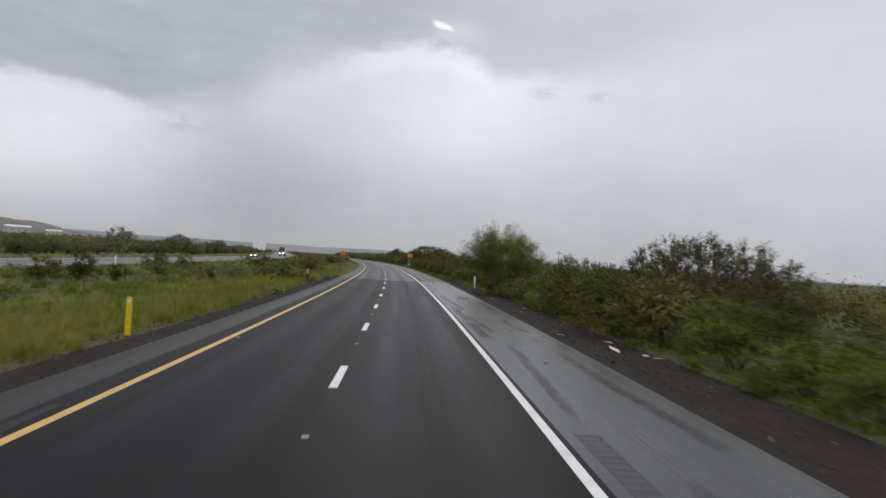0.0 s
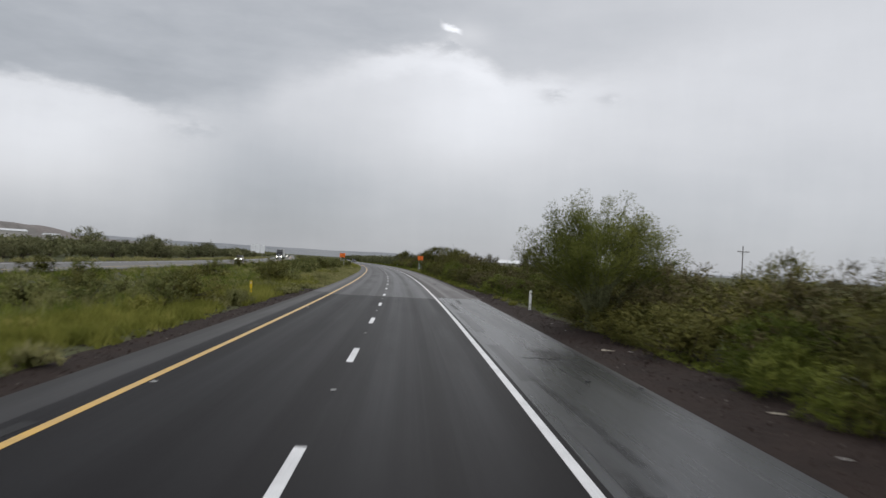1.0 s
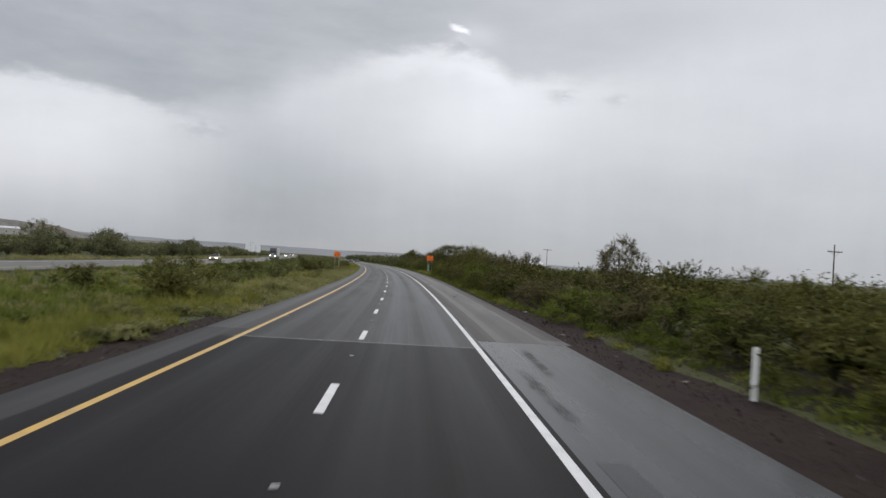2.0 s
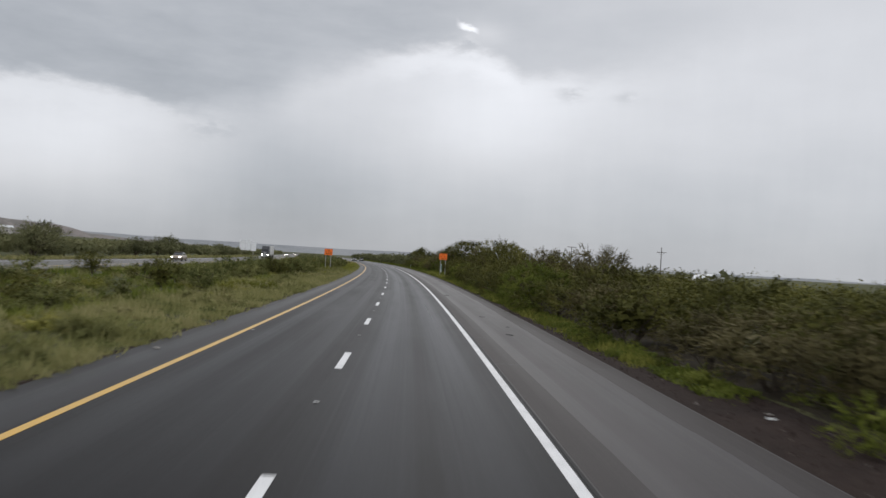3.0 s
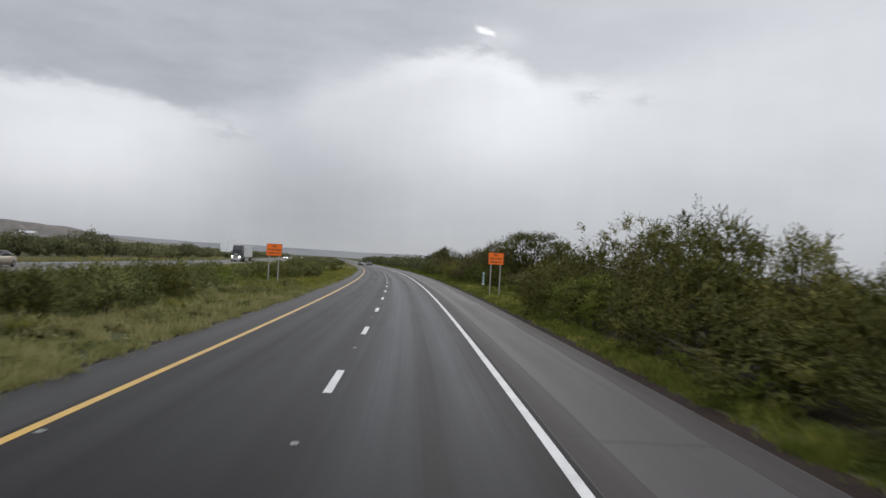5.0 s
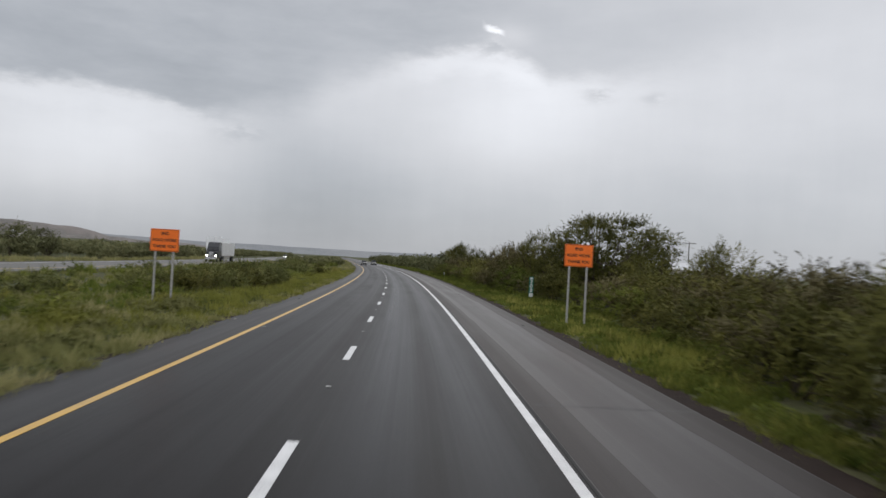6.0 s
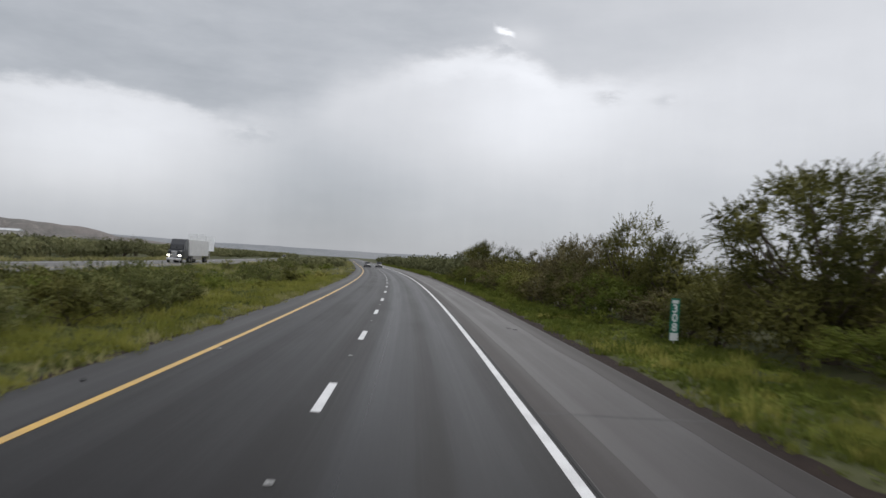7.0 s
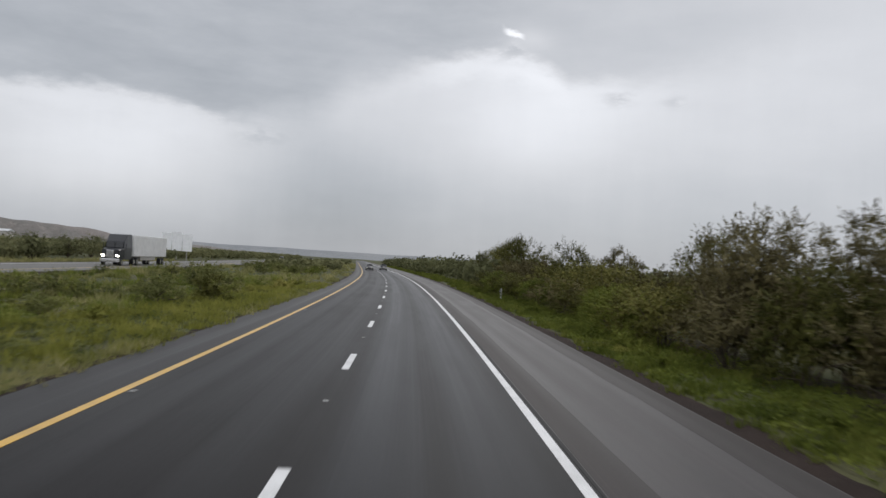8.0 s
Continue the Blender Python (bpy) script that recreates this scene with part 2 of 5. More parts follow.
M_SMUDGE = smudge_mat()
M_STAIN = asphalt("damp_tar_streak", (0.034, 0.037, 0.04), (0.074, 0.079, 0.084), 0.5, 0.6, 0.5)
M_PATCH = asphalt("dark_milled_patch", (0.0105, 0.0118, 0.0135), (0.022, 0.0245, 0.028), 0.34, 0.4, 0.25, 0.14)
M_TAR = asphalt("tar_patch", (0.012, 0.012, 0.013), (0.024, 0.024, 0.025), 0.6, 0.4)


def line_paint(name, color, worn):
    mat, g = material(name)
    p = pos(g)
    chips, soft = g.noise(p, 34, 4, 0.7), g.noise(p, 1.3, 3)
    f = g.smooth(g.math("ADD", g.math("MULTIPLY", chips, 0.6), g.math("MULTIPLY", soft, 0.4)), 0.42, 0.66)
    finish(g, g.mix(f, color, worn), 0.36, 0.0, 0.4, chips, 0.3, 0.004)
    return mat


M_WHITE = line_paint("white_line_paint", (0.72, 0.72, 0.72), (0.46, 0.46, 0.46))
M_YELLOW = line_paint("yellow_line_paint", (0.66, 0.385, 0.045), (0.44, 0.275, 0.075))


def soil(name, a, b, c, scale):
    mat, g = material(name)
    p = pos(g)
    big, mid, fine = g.noise(p, scale, 4), g.noise(p, scale * 7, 4, 0.6), g.noise(p, scale * 60, 3, 0.7)
    col = g.mix(g.smooth(big, 0.38, 0.62), a, b)
    col = g.mix(g.smooth(mid, 0.5, 0.75), col, c)
    col = g.mix(g.math("MULTIPLY", g.smooth(fine, 0.45, 0.75), 0.5), col, tuple(x * 1.7 for x in c))
    finish(g, col, 0.9, 0.0, 0.15, g.math("ADD", mid, g.math("MULTIPLY", fine, 0.5)), 0.7, 0.06)
    return mat


M_GROUND = soil("scrub_ground", (0.052, 0.062, 0.020), (0.066, 0.066, 0.028), (0.066, 0.061, 0.034), 0.12)
M_VERGE = soil("dark_wet_gravel", (0.0155, 0.0092, 0.0074), (0.0235, 0.0143, 0.0115), (0.033, 0.0222, 0.0178), 0.5)
# leaf litter with the thicket's shade put into its colour
M_LITTER_SHADED = soil("shade_dark_leaf_litter", (0.020, 0.0155, 0.0095), (0.031, 0.0245, 0.015), (0.047, 0.038, 0.024), 0.6)
M_HILL = soil("dry_hillside", (0.17, 0.152, 0.142), (0.13, 0.125, 0.115), (0.24, 0.215, 0.2), 0.006)
# the ridge's pale bluish grey is rain haze painted into its colour
M_RIDGE_HAZED = soil("far_ridge", (0.19, 0.203, 0.215), (0.23, 0.24, 0.25), (0.25, 0.255, 0.26), 0.003)


def foliage(name, dark, mid, light, glass=0.18, patch=0.25, mixed=0.2):
    """Leaves: each leaf, each plant and each patch of ground a little different."""
    mat, g = material(name)
    dark, mid, light = (tuple(c * k for c, k in zip(tone, (1.055, 1.0, 0.96))) for tone in (dark, mid, light))
    geo = g.n("ShaderNodeNewGeometry")
    rnd = geo.outputs["Random Per Island"]
    plant = g.n("ShaderNodeObjectInfo").outputs["Random"]
    area = g.noise(geo.outputs["Position"], patch, 3)
    f = g.math("ADD", g.math("ADD", g.math("MULTIPLY", rnd, mixed), (0.34 - mixed) * 0.5), g.math("MULTIPLY", plant, 0.34))
    tuft = g.noise(geo.outputs["Position"], 1.25, 2)
    f = g.math("ADD", f, g.math("MULTIPLY", g.smooth(area, 0.36, 0.64), 0.34))
    f = g.math("ADD", f, g.math("MULTIPLY", g.math("SUBTRACT", g.smooth(tuft, 0.34, 0.66), 0.4), 0.30))
    col = g.ramp(f, [(0.14, dark), (0.6, mid), (1.04, light)])
    finish(g, col, 0.75, 0.0, 0.08)
    tr = g.n("ShaderNodeBsdfTranslucent")
    g.put(tr.inputs[0], col)
    ms = g.n("ShaderNodeMixShader")
    ms.inputs[0].default_value = glass
    g.put(ms.inputs[1], g.bsdf.outputs[0])
    g.put(ms.inputs[2], tr.outputs[0])
    g.put(g.out.inputs[0], ms.outputs[0])
    return mat


M_LEAF = foliage("mesquite_leaves", (0.042, 0.048, 0.013), (0.112, 0.117, 0.032), (0.218, 0.212, 0.066))
M_LEAF_DRY = foliage("dusty_brown_leaves", (0.056, 0.052, 0.024), (0.122, 0.112, 0.053), (0.205, 0.187, 0.095))
M_LEAF_LIGHT = foliage("palo_verde_sprays", (0.076, 0.094, 0.022), (0.158, 0.186, 0.044), (0.262, 0.284, 0.08), 0.3)
M_LEAF_FRESH = foliage("fresh_weed_leaves", (0.062, 0.086, 0.016), (0.142, 0.178, 0.034), (0.235, 0.262, 0.064), 0.3)
M_GRASS = foliage("rain_fresh_grass", (0.09, 0.13, 0.026), (0.195, 0.23, 0.052), (0.33, 0.33, 0.11), 0.35, 0.2, 0.18)
M_GRASS_PALE = foliage("pale_seeding_grass", (0.15, 0.165, 0.062), (0.25, 0.258, 0.108), (0.38, 0.365, 0.19), 0.35, 0.2, 0.2)
M_GRASS_LOW = foliage("low_green_grass", (0.054, 0.076, 0.015), (0.118, 0.145, 0.030), (0.21, 0.22, 0.062), 0.35, 0.3, 0.18)
M_TUFT = foliage("yellow_green_tufts", (0.14, 0.16, 0.034), (0.25, 0.262, 0.064), (0.37, 0.355, 0.115), 0.35, 0.3, 0.2)
M_LEAF_GREY = foliage("grey_green_leaves", (0.072, 0.088, 0.031), (0.168, 0.188, 0.068), (0.285, 0.295, 0.118), 0.28, 0.3)
# far leaves: distance haze is put into the colour, paler and greyer than near ones
M_FAR_HAZED = foliage("haze_paled_far_leaves", (0.075, 0.085, 0.043), (0.142, 0.154, 0.077), (0.215, 0.222, 0.115), 0.28, 0.05)
M_BARK = plain("rough_grey_brown_bark", (0.085, 0.068, 0.052), 0.9, 0, 0.35, 12, 0.2, 0.8)

M_BARK_GREEN = plain("smooth_green_bark", (0.17, 0.178, 0.088), 0.8, 0, 0.3, 8, 0.2, 0.5)

M_ORANGE = plain("fluorescent_orange_sheeting", (1.0, 0.19, 0.016), 0.45, 0, 0.05, 3)
M_BLACK = plain("black_sign_ink", (0.012, 0.012, 0.012), 0.5)
M_GREEN = plain("green_sign_sheeting", (0.012, 0.17, 0.11), 0.45, 0, 0.08)
M_SIGN_WHITE = plain("white_sign_sheeting", (0.72, 0.74, 0.73), 0.45, 0, 0.06)
M_GALV = plain("galvanised_steel", (0.38, 0.37, 0.345), 0.6, 0.2, 0.2, 10)
M_ALU = plain("bare_aluminium_sheet", (0.86, 0.87, 0.88), 0.6, 0.0, 0.05, 1.5)
M_POST_YELLOW = plain("yellow_plastic_post", (0.75, 0.52, 0.01), 0.45, 0, 0.1)
M_POST_WHITE = plain("white_plastic_post", (0.9, 0.9, 0.88), 0.45, 0, 0.03)
M_REFLECTOR = plain("pale_reflector", (0.75, 0.75, 0.6), 0.2, 0, 0.04)
M_RUBBER = plain("black_rubber", (0.016, 0.016, 0.017), 0.75)
M_POLE = plain("weathered_pole_timber", (0.10, 0.085, 0.072), 0.9, 0, 0.25, 5)
M_PAINT_DARK = plain("dark_truck_paint", (0.02, 0.022, 0.026), 0.3, 0, 0.1, 2, 0.5)
M_PAINT_WHITE = plain("white_vehicle_paint", (0.72, 0.72, 0.71), 0.35, 0, 0.06, 1)
M_PAINT_GREY = plain("dark_grey_car_paint", (0.06, 0.06, 0.065), 0.3, 0.2, 0.06, 2)
M_PAINT_TAN = plain("tan_car_paint", (0.30, 0.25, 0.19), 0.35, 0.2, 0.06, 2)
M_GLASS = plain("dark_tinted_glass", (0.01, 0.012, 0.014), 0.08, 0, 0.02, 2, 0.6, 0.0)
M_CHROME = plain("chrome_trim", (0.65, 0.65, 0.66), 0.2, 0.9, 0.05)
M_LAMP = glow_mat("lit_headlamp", (1.0, 0.94, 0.82), 14.0)
M_TAIL = plain("red_tail_lens", (0.45, 0.01, 0.01), 0.25)
M_STUCCO = plain("pale_wall_paint", (0.46, 0.44, 0.41), 0.8, 0, 0.1, 0.8)
M_ROOF = plain("pale_metal_roof", (0.56, 0.57, 0.58), 0.5, 0.1, 0.08, 0.5)
M_CARD = plain("wet_cardboard", (0.40, 0.35, 0.28), 0.85, 0, 0.2, 4)
M_PLASTIC_LIME = plain("lime_plastic_scrap", (0.50, 0.58, 0.05), 0.4, 0, 0.1, 5)
M_CARD_PALE = plain("pale_wet_board", (0.58, 0.55, 0.48), 0.7, 0, 0.2, 4)
M_SEAL = plain("pale_joint_sealer", (0.20, 0.20, 0.20), 0.6, 0, 0.2, 3)
M_MARKER = plain("grimy_ceramic_marker", (0.36, 0.36, 0.35), 0.4, 0, 0.25, 20)
M_STONE = plain("pale_gravel_stone", (0.30, 0.28, 0.26), 0.8, 0, 0.2, 9)


def gravel_mat():
    mat, g = material("mixed_gravel")
    rn = g.n("ShaderNodeNewGeometry").outputs["Random Per Island"]
    finish(g, g.ramp(rn, [(0.0, (0.022, 0.014, 0.0115)), (0.6, (0.037, 0.0255, 0.021)), (0.95, (0.075, 0.058, 0.05)), (1.0, (0.22, 0.195, 0.18))]), 0.8, 0.0, 0.12)
    return mat


M_GRAVEL = gravel_mat()


# ---------------------------------------------------------------- the road's line
# a long left-hand bend that runs out straight; s runs along the lane line, l across it (right positive)
BEND, TIGHTEN, STEADY = 0.00024119, 5.9577e-7, 420.0
_s = np.arange(-400.0, 5001.0, 1.0)
_k = (BEND + TIGHTEN * np.clip(_s, -100, STEADY)) * np.clip((480 - _s) / 120, 0, 1)
_h = np.concatenate([[0], np.cumsum((_k[1:] + _k[:-1]) / 2)])
_h -= np.interp(0, _s, _h)
_x = np.concatenate([[0], np.cumsum(-np.sin((_h[1:] + _h[:-1]) / 2))])
_y = np.concatenate([[0], np.cumsum(np.cos((_h[1:] + _h[:-1]) / 2))])
_x -= np.interp(0, _s, _x)
_y -= np.interp(0, _s, _y)


def heading(s):
    return np.interp(s, _s, _h)


def xy(s, l):
    a = heading(s)
    return np.interp(s, _s, _x) + l * np.cos(a), np.interp(s, _s, _y) + l * np.sin(a)


def bump2(x, y):
    return np.sin(x * 0.31 + 1.3) * np.cos(y * 0.27) * 0.5 + np.sin(x * 0.113 - y * 0.141) + np.cos(y * 0.067 + x * 0.053) * 0.8


def ease(x, a, b):
    t = np.clip((x - a) / (b - a), 0, 1)
    return t * t * (3 - 2 * t)


def ground_z(s, l):
    """Height of the land beside the road."""
    s, l = np.asarray(s, float), np.asarray(l, float)
    away = np.minimum(np.abs(l + 5.25), np.abs(l - 7.15))
    away = np.where((l > -5.25) & (l < 7.15), 0, away)
    opp = np.minimum(np.abs(l + 28.6), np.abs(l + 41.0))
    opp = np.where((l > -41.0) & (l < -28.6), 0, opp)
    near = np.minimum(away, opp)
    z = -0.05 + bump2(s, l) * 0.10 * ease(near, 0.3, 6)
    z = np.where(near <= 0, -0.10, z)
    z = z - 0.35 * ease(-l, 9, 15) * ease(l, -26, -20)
    z = z + 7.0 * ease(-l, 120, 520) + bump2(s * 0.08, l * 0.08) * 1.2 * ease(np.abs(l), 90, 400)
    z = z - 1.6 * ease(l, 26, 70)
    return z


def at(s, l, dz=0.0):
    x, y = xy(s, l)
    return Vector((float(x), float(y), float(ground_z(s, l)) + dz))


def placed(s, l, z=0.0, turn=0.0, scale=1.0, sz=None):
    """A pose on the road's line: turned with the road, plus turn degrees."""
    x, y = xy(s, l)
    return (Matrix.Translation((float(x), float(y), z)) @ Matrix.Rotation(float(heading(s)) + radians(turn), 4, "Z")
            @ Matrix.Diagonal((scale, scale, scale if sz is None else sz, 1)))


# ---------------------------------------------------------------- mesh helpers
def mesh_np(name, verts, faces, mats, uvs=None, smooth=False, normals=None):
    me = bpy.data.meshes.new(name)
    verts, faces = np.asarray(verts, np.float32), np.asarray(faces, np.int32)
    nf, k = faces.shape
    me.vertices.add(len(verts))
    me.vertices.foreach_set("co", verts.ravel())
    me.loops.add(nf * k)
    me.loops.foreach_set("vertex_index", faces.ravel())
    me.polygons.add(nf)
    me.polygons.foreach_set("loop_start", np.arange(0, nf * k, k, dtype=np.int32))
    if uvs is not None:
        layer = me.uv_layers.new(name="UVMap")
        layer.data.foreach_set("uv", np.asarray(uvs, np.float32)[faces.ravel()].ravel())
    me.update(calc_edges=True)
    me.polygons.foreach_set("use_smooth", np.full(nf, smooth))
    for m in (mats if isinstance(mats, (list, tuple)) else [mats]):
        me.materials.append(m)
    if normals is not None:
        me.normals_split_custom_set_from_vertices(normals.tolist())
    return me


def bm_mesh(name, bm, mat, smooth=False):
    me = bpy.data.meshes.new(name)
    bm.normal_update()
    bm.to_mesh(me)
    bm.free()
    me.materials.append(mat)
    if smooth:
        me.polygons.foreach_set("use_smooth", [True] * len(me.polygons))
    return me


def child(name, me, parent, label="", m=None):
    ob = new(name, me)
    ob.parent = parent
    if m is not None:
        ob.matrix_basis = m
    return tagged(ob, label)


def part(name, bm, mat, parent, label="", m=None, smooth=False):
    return child(name, bm_mesh(name, bm, mat, smooth), parent, label, m)


def thing(name, m, label, category, group="", kind=""):
    ob = new(name)
    ob.empty_display_size = 0.2
    ob.matrix_basis = m
    return tagged(ob, label, category, group, kind)


def box(sx, sy, sz, at=(0, 0, 0), bevel=0.0, bm=None, seg=1, turn=None):
    """A bevelled box, at the centre of its base."""
    own = bmesh.new()
    bmesh.ops.create_cube(own, size=1)
    bmesh.ops.scale(own, vec=(sx, sy, sz), verts=own.verts)
    if bevel:
        bmesh.ops.bevel(own, geom=own.edges[:], offset=bevel, segments=seg, affect="EDGES", profile=0.5)
    if turn is not None:
        bmesh.ops.transform(own, matrix=turn, verts=own.verts)
    bmesh.ops.translate(own, vec=(at[0], at[1], at[2] + sz / 2), verts=own.verts)
    if bm is None:
        return own
    tmp = bpy.data.meshes.new("tmp")
    own.to_mesh(tmp)
    own.free()
    bm.from_mesh(tmp)
    bpy.data.meshes.remove(tmp)
    return bm


def rod(r0, r1, a, b, sides=8, bm=None):
    """A tapered round bar from a to b."""
    bm = bm or bmesh.new()
    a, b = Vector(a), Vector(b)
    m = Matrix.Translation((a + b) / 2) @ (b - a).to_track_quat("Z", "Y").to_matrix().to_4x4()
    bmesh.ops.create_cone(bm, cap_ends=True, segments=sides, radius1=r0, radius2=r1, depth=(b - a).length, matrix=m)
    return bm


def strip(name, s0, s1, l0, l1, z, mat, ds=4.0, nl=2, depth=0.12, wob=0.0, seed=0, sides=(0, -1), drop=0.0):
    """A slab that follows the road: top from l0 to l1, with sides going down."""
    rng = np.random.default_rng(seed)
    n = max(2, int((s1 - s0) / ds) + 1)
    ss = np.linspace(s0, s1, n)
    ls = np.linspace(l0, l1, nl)
    S, L = np.meshgrid(ss, ls, indexing="ij")
    if wob:
        for j in sides:
            L[:, j] += np.convolve(rng.normal(0, wob, n + 4), np.ones(3) / 3, "same")[2:-2]
    Z = np.full_like(S, z)
    if drop:
        for j in sides:
            Z[:, j] -= drop
    S = np.concatenate([S[:, :1], S, S[:, -1:]], 1)
    L = np.concatenate([L[:, :1], L, L[:, -1:]], 1)
    Z = np.concatenate([Z[:, :1] - depth, Z, Z[:, -1:] - depth], 1)
    X, Y = xy(S, L)
    w_ = nl + 2
    v = np.stack([X, Y, Z], -1).reshape(-1, 3)
    idx = np.arange(n * w_).reshape(n, w_)
    f = np.stack([idx[:-1, :-1], idx[:-1, 1:], idx[1:, 1:], idx[1:, :-1]], -1).reshape(-1, 4)
    return mesh_np(name, v, f, mat, np.stack([S, L], -1).reshape(-1, 2))


def structure(name, me, label, category):
    return tagged(new(name, me), label, category, kind="structure")


# ---------------------------------------------------------------- ground
def build_ground():
    ss = np.concatenate([np.arange(-380, -40, 20), np.arange(-40, 500, 3.0), np.arange(500, 1000, 12), np.geomspace(1000, 4800, 40)])
    right = np.concatenate([[7.13, 7.17], np.arange(8, 30, 1.5), np.arange(30, 90, 5), np.geomspace(90, 3000, 26)])
    left = np.concatenate([[5.23, 5.27], np.arange(6, 28.5, 1.5), [28.58, 28.62, 34, 40.98, 41.02], np.arange(42, 90, 3), np.geomspace(90, 1700, 26)])
    ls = np.concatenate([-left[::-1], right])
    S, L = np.meshgrid(ss, ls, indexing="ij")
    X, Y = xy(S, L)
    v = np.stack([X, Y, ground_z(S, L)], -1).reshape(-1, 3)
    idx = np.arange(S.size).reshape(S.shape)
    f = np.stack([idx[:-1, :-1], idx[:-1, 1:], idx[1:, 1:], idx[1:, :-1]], -1).reshape(-1, 4)
    structure("ground", mesh_np("ground", v, f, M_GROUND, smooth=True), "rain-soaked green desert scrubland on both sides of the highway", "ground")


build_ground()

SEAM = 88.0
road = structure("road", strip("road", -60, SEAM, -3.85, 3.85, 0.0, M_ROAD, 4, 6), "dark wet two-lane asphalt carriageway bending gently left", "road")
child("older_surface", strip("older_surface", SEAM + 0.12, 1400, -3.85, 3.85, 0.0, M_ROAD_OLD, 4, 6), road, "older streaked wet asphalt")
child("surface_joint", strip("surface_joint", SEAM, SEAM + 0.12, -3.85, 3.85, 0.003, M_SEAL, 0.06, 4), road, "pale transverse joint")
child("edge_seam", strip("edge_seam", 96, 420, 3.79, 3.85, 0.004, M_TAR, 2, 2, 0.01, 0.015, 8), road, "dark open seam beside the edge line")
shoulder = structure("shoulder_right", strip("shoulder_right", -60, 90.5, 3.85, 6.88, -0.006, M_SHOULDER_WET, 2, 4, wob=0.0), "pale blue-grey wet paved shoulder", "shoulder")
child("worn_surface", strip("worn_surface", 90.5, 1400, 3.85, 7.1, -0.004, M_SHOULDER, 4, 4), shoulder, "worn grey asphalt shoulder")
child("inner_strip", strip("inner_strip", 90.5, 420, 3.88, 4.52, -0.0015, M_SHOULDER_BROWN, 1.2, 3, 0.002, 0.02, 18, (-1,)), shoulder, "brownish strip beside the edge line")
child("outer_strip", strip("outer_strip", 92, 420, 6.35, 7.06, -0.0015, M_SHOULDER_BROWN, 1.2, 3, 0.002, 0.05, 19, (0,)), shoulder, "brownish dusty outer strip")
shoulder_left = structure("shoulder_left", strip("shoulder_left", -60, 90.5, -5.25, -3.85, -0.006, M_SHOULDER_LEFT, 4, 3), "narrow dark asphalt median shoulder", "shoulder")
child("overlay_edge", strip("overlay_edge", -60, 88, -4.28, -3.85, -0.002, M_ROAD, 1.0, 3, 0.01, 0.03, 16, (0,)), shoulder_left, "ragged dark edge of the new asphalt")
child("worn_surface", strip("worn_surface", 90.5, 1400, -5.25, -3.85, -0.005, M_SHOULDER_WORN, 4, 3), shoulder_left, "worn grey asphalt median shoulder")
structure("verge_right", strip("verge_right", -60, 130, 6.8, 10.2, -0.03, M_VERGE, 1.5, 5, 0.25, 0.4, 3, (-1,), 0.07), "dark brown wet gravel verge", "verge")


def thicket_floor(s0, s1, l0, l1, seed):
    """Fallen leaves under the thicket, coloured dark for the shade there, on the lie of the land, with a ragged front
    edge.
    """
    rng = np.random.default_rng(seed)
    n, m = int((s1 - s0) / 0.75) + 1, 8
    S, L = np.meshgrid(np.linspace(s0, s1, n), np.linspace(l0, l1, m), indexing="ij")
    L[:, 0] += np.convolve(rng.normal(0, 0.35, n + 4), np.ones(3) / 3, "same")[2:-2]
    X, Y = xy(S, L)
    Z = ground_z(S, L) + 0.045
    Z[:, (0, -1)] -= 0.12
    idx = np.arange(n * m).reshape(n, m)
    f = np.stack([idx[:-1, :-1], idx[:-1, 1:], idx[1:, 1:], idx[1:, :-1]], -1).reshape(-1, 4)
    structure("thicket_floor", mesh_np("thicket_floor", np.stack([X, Y, Z], -1).reshape(-1, 3), f, M_LITTER_SHADED, smooth=True), "wet leaf litter under the thicket, coloured dark for its shade", "ground")


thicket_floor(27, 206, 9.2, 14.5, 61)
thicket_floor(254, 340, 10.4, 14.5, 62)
structure("verge_left", strip("verge_left", -60, 110, -6.7, -5.1, -0.03, M_VERGE, 1.5, 4, 0.25, 0.5, 5, (0,), 0.07), "dark wet gravel edge of the median", "verge")
structure("verge_median", strip("verge_median", 110, 420, -5.55, -5.1, -0.03, M_VERGE, 1.5, 3, 0.25, 0.06, 10, (0,)), "thin dark gravel line beside the median shoulder", "verge")
structure("verge_far", strip("verge_far", 130, 420, 7.0, 8.15, -0.03, M_VERGE, 0.9, 3, 0.25, 0.42, 9, (-1,), 0.06), "thin dark gravel edge beside the shoulder", "verge")
structure("verge_opposite", strip("verge_opposite", -60, 420, -28.9, -27.0, -0.02, M_VERGE, 1.5, 4, 0.25, 0.35, 12, (-1,), 0.12), "dark wet gravel edge of the opposite carriageway", "verge")
# a dark strip laid in for the shadow line under the far grass bank
structure("verge_outer", strip("verge_outer", -60, 500, -42.6, -40.6, -0.02, M_VERGE, 1.5, 4, 0.25, 0.4, 14, (0,), 0.12), "dark strip for the shadow line beyond the opposite carriageway", "verge")
opposite = structure("road_opposite", strip("road_opposite", -60, 1400, -40.8, -28.8, 0.02, M_OPPOSITE, 6, 5), "wet opposite carriageway beyond the median, coloured pale for its reflection", "road")

child("edge_line", strip("edge_line", -60, 900, 3.58, 3.745, 0.005, M_WHITE, 3, 2, 0.01, 0.004, 1), road, "white solid edge line")
child("yellow_line", strip("yellow_line", -60, 900, -3.745, -3.58, 0.005, M_YELLOW, 3, 2, 0.01, 0.004, 2), road, "yellow solid edge line")
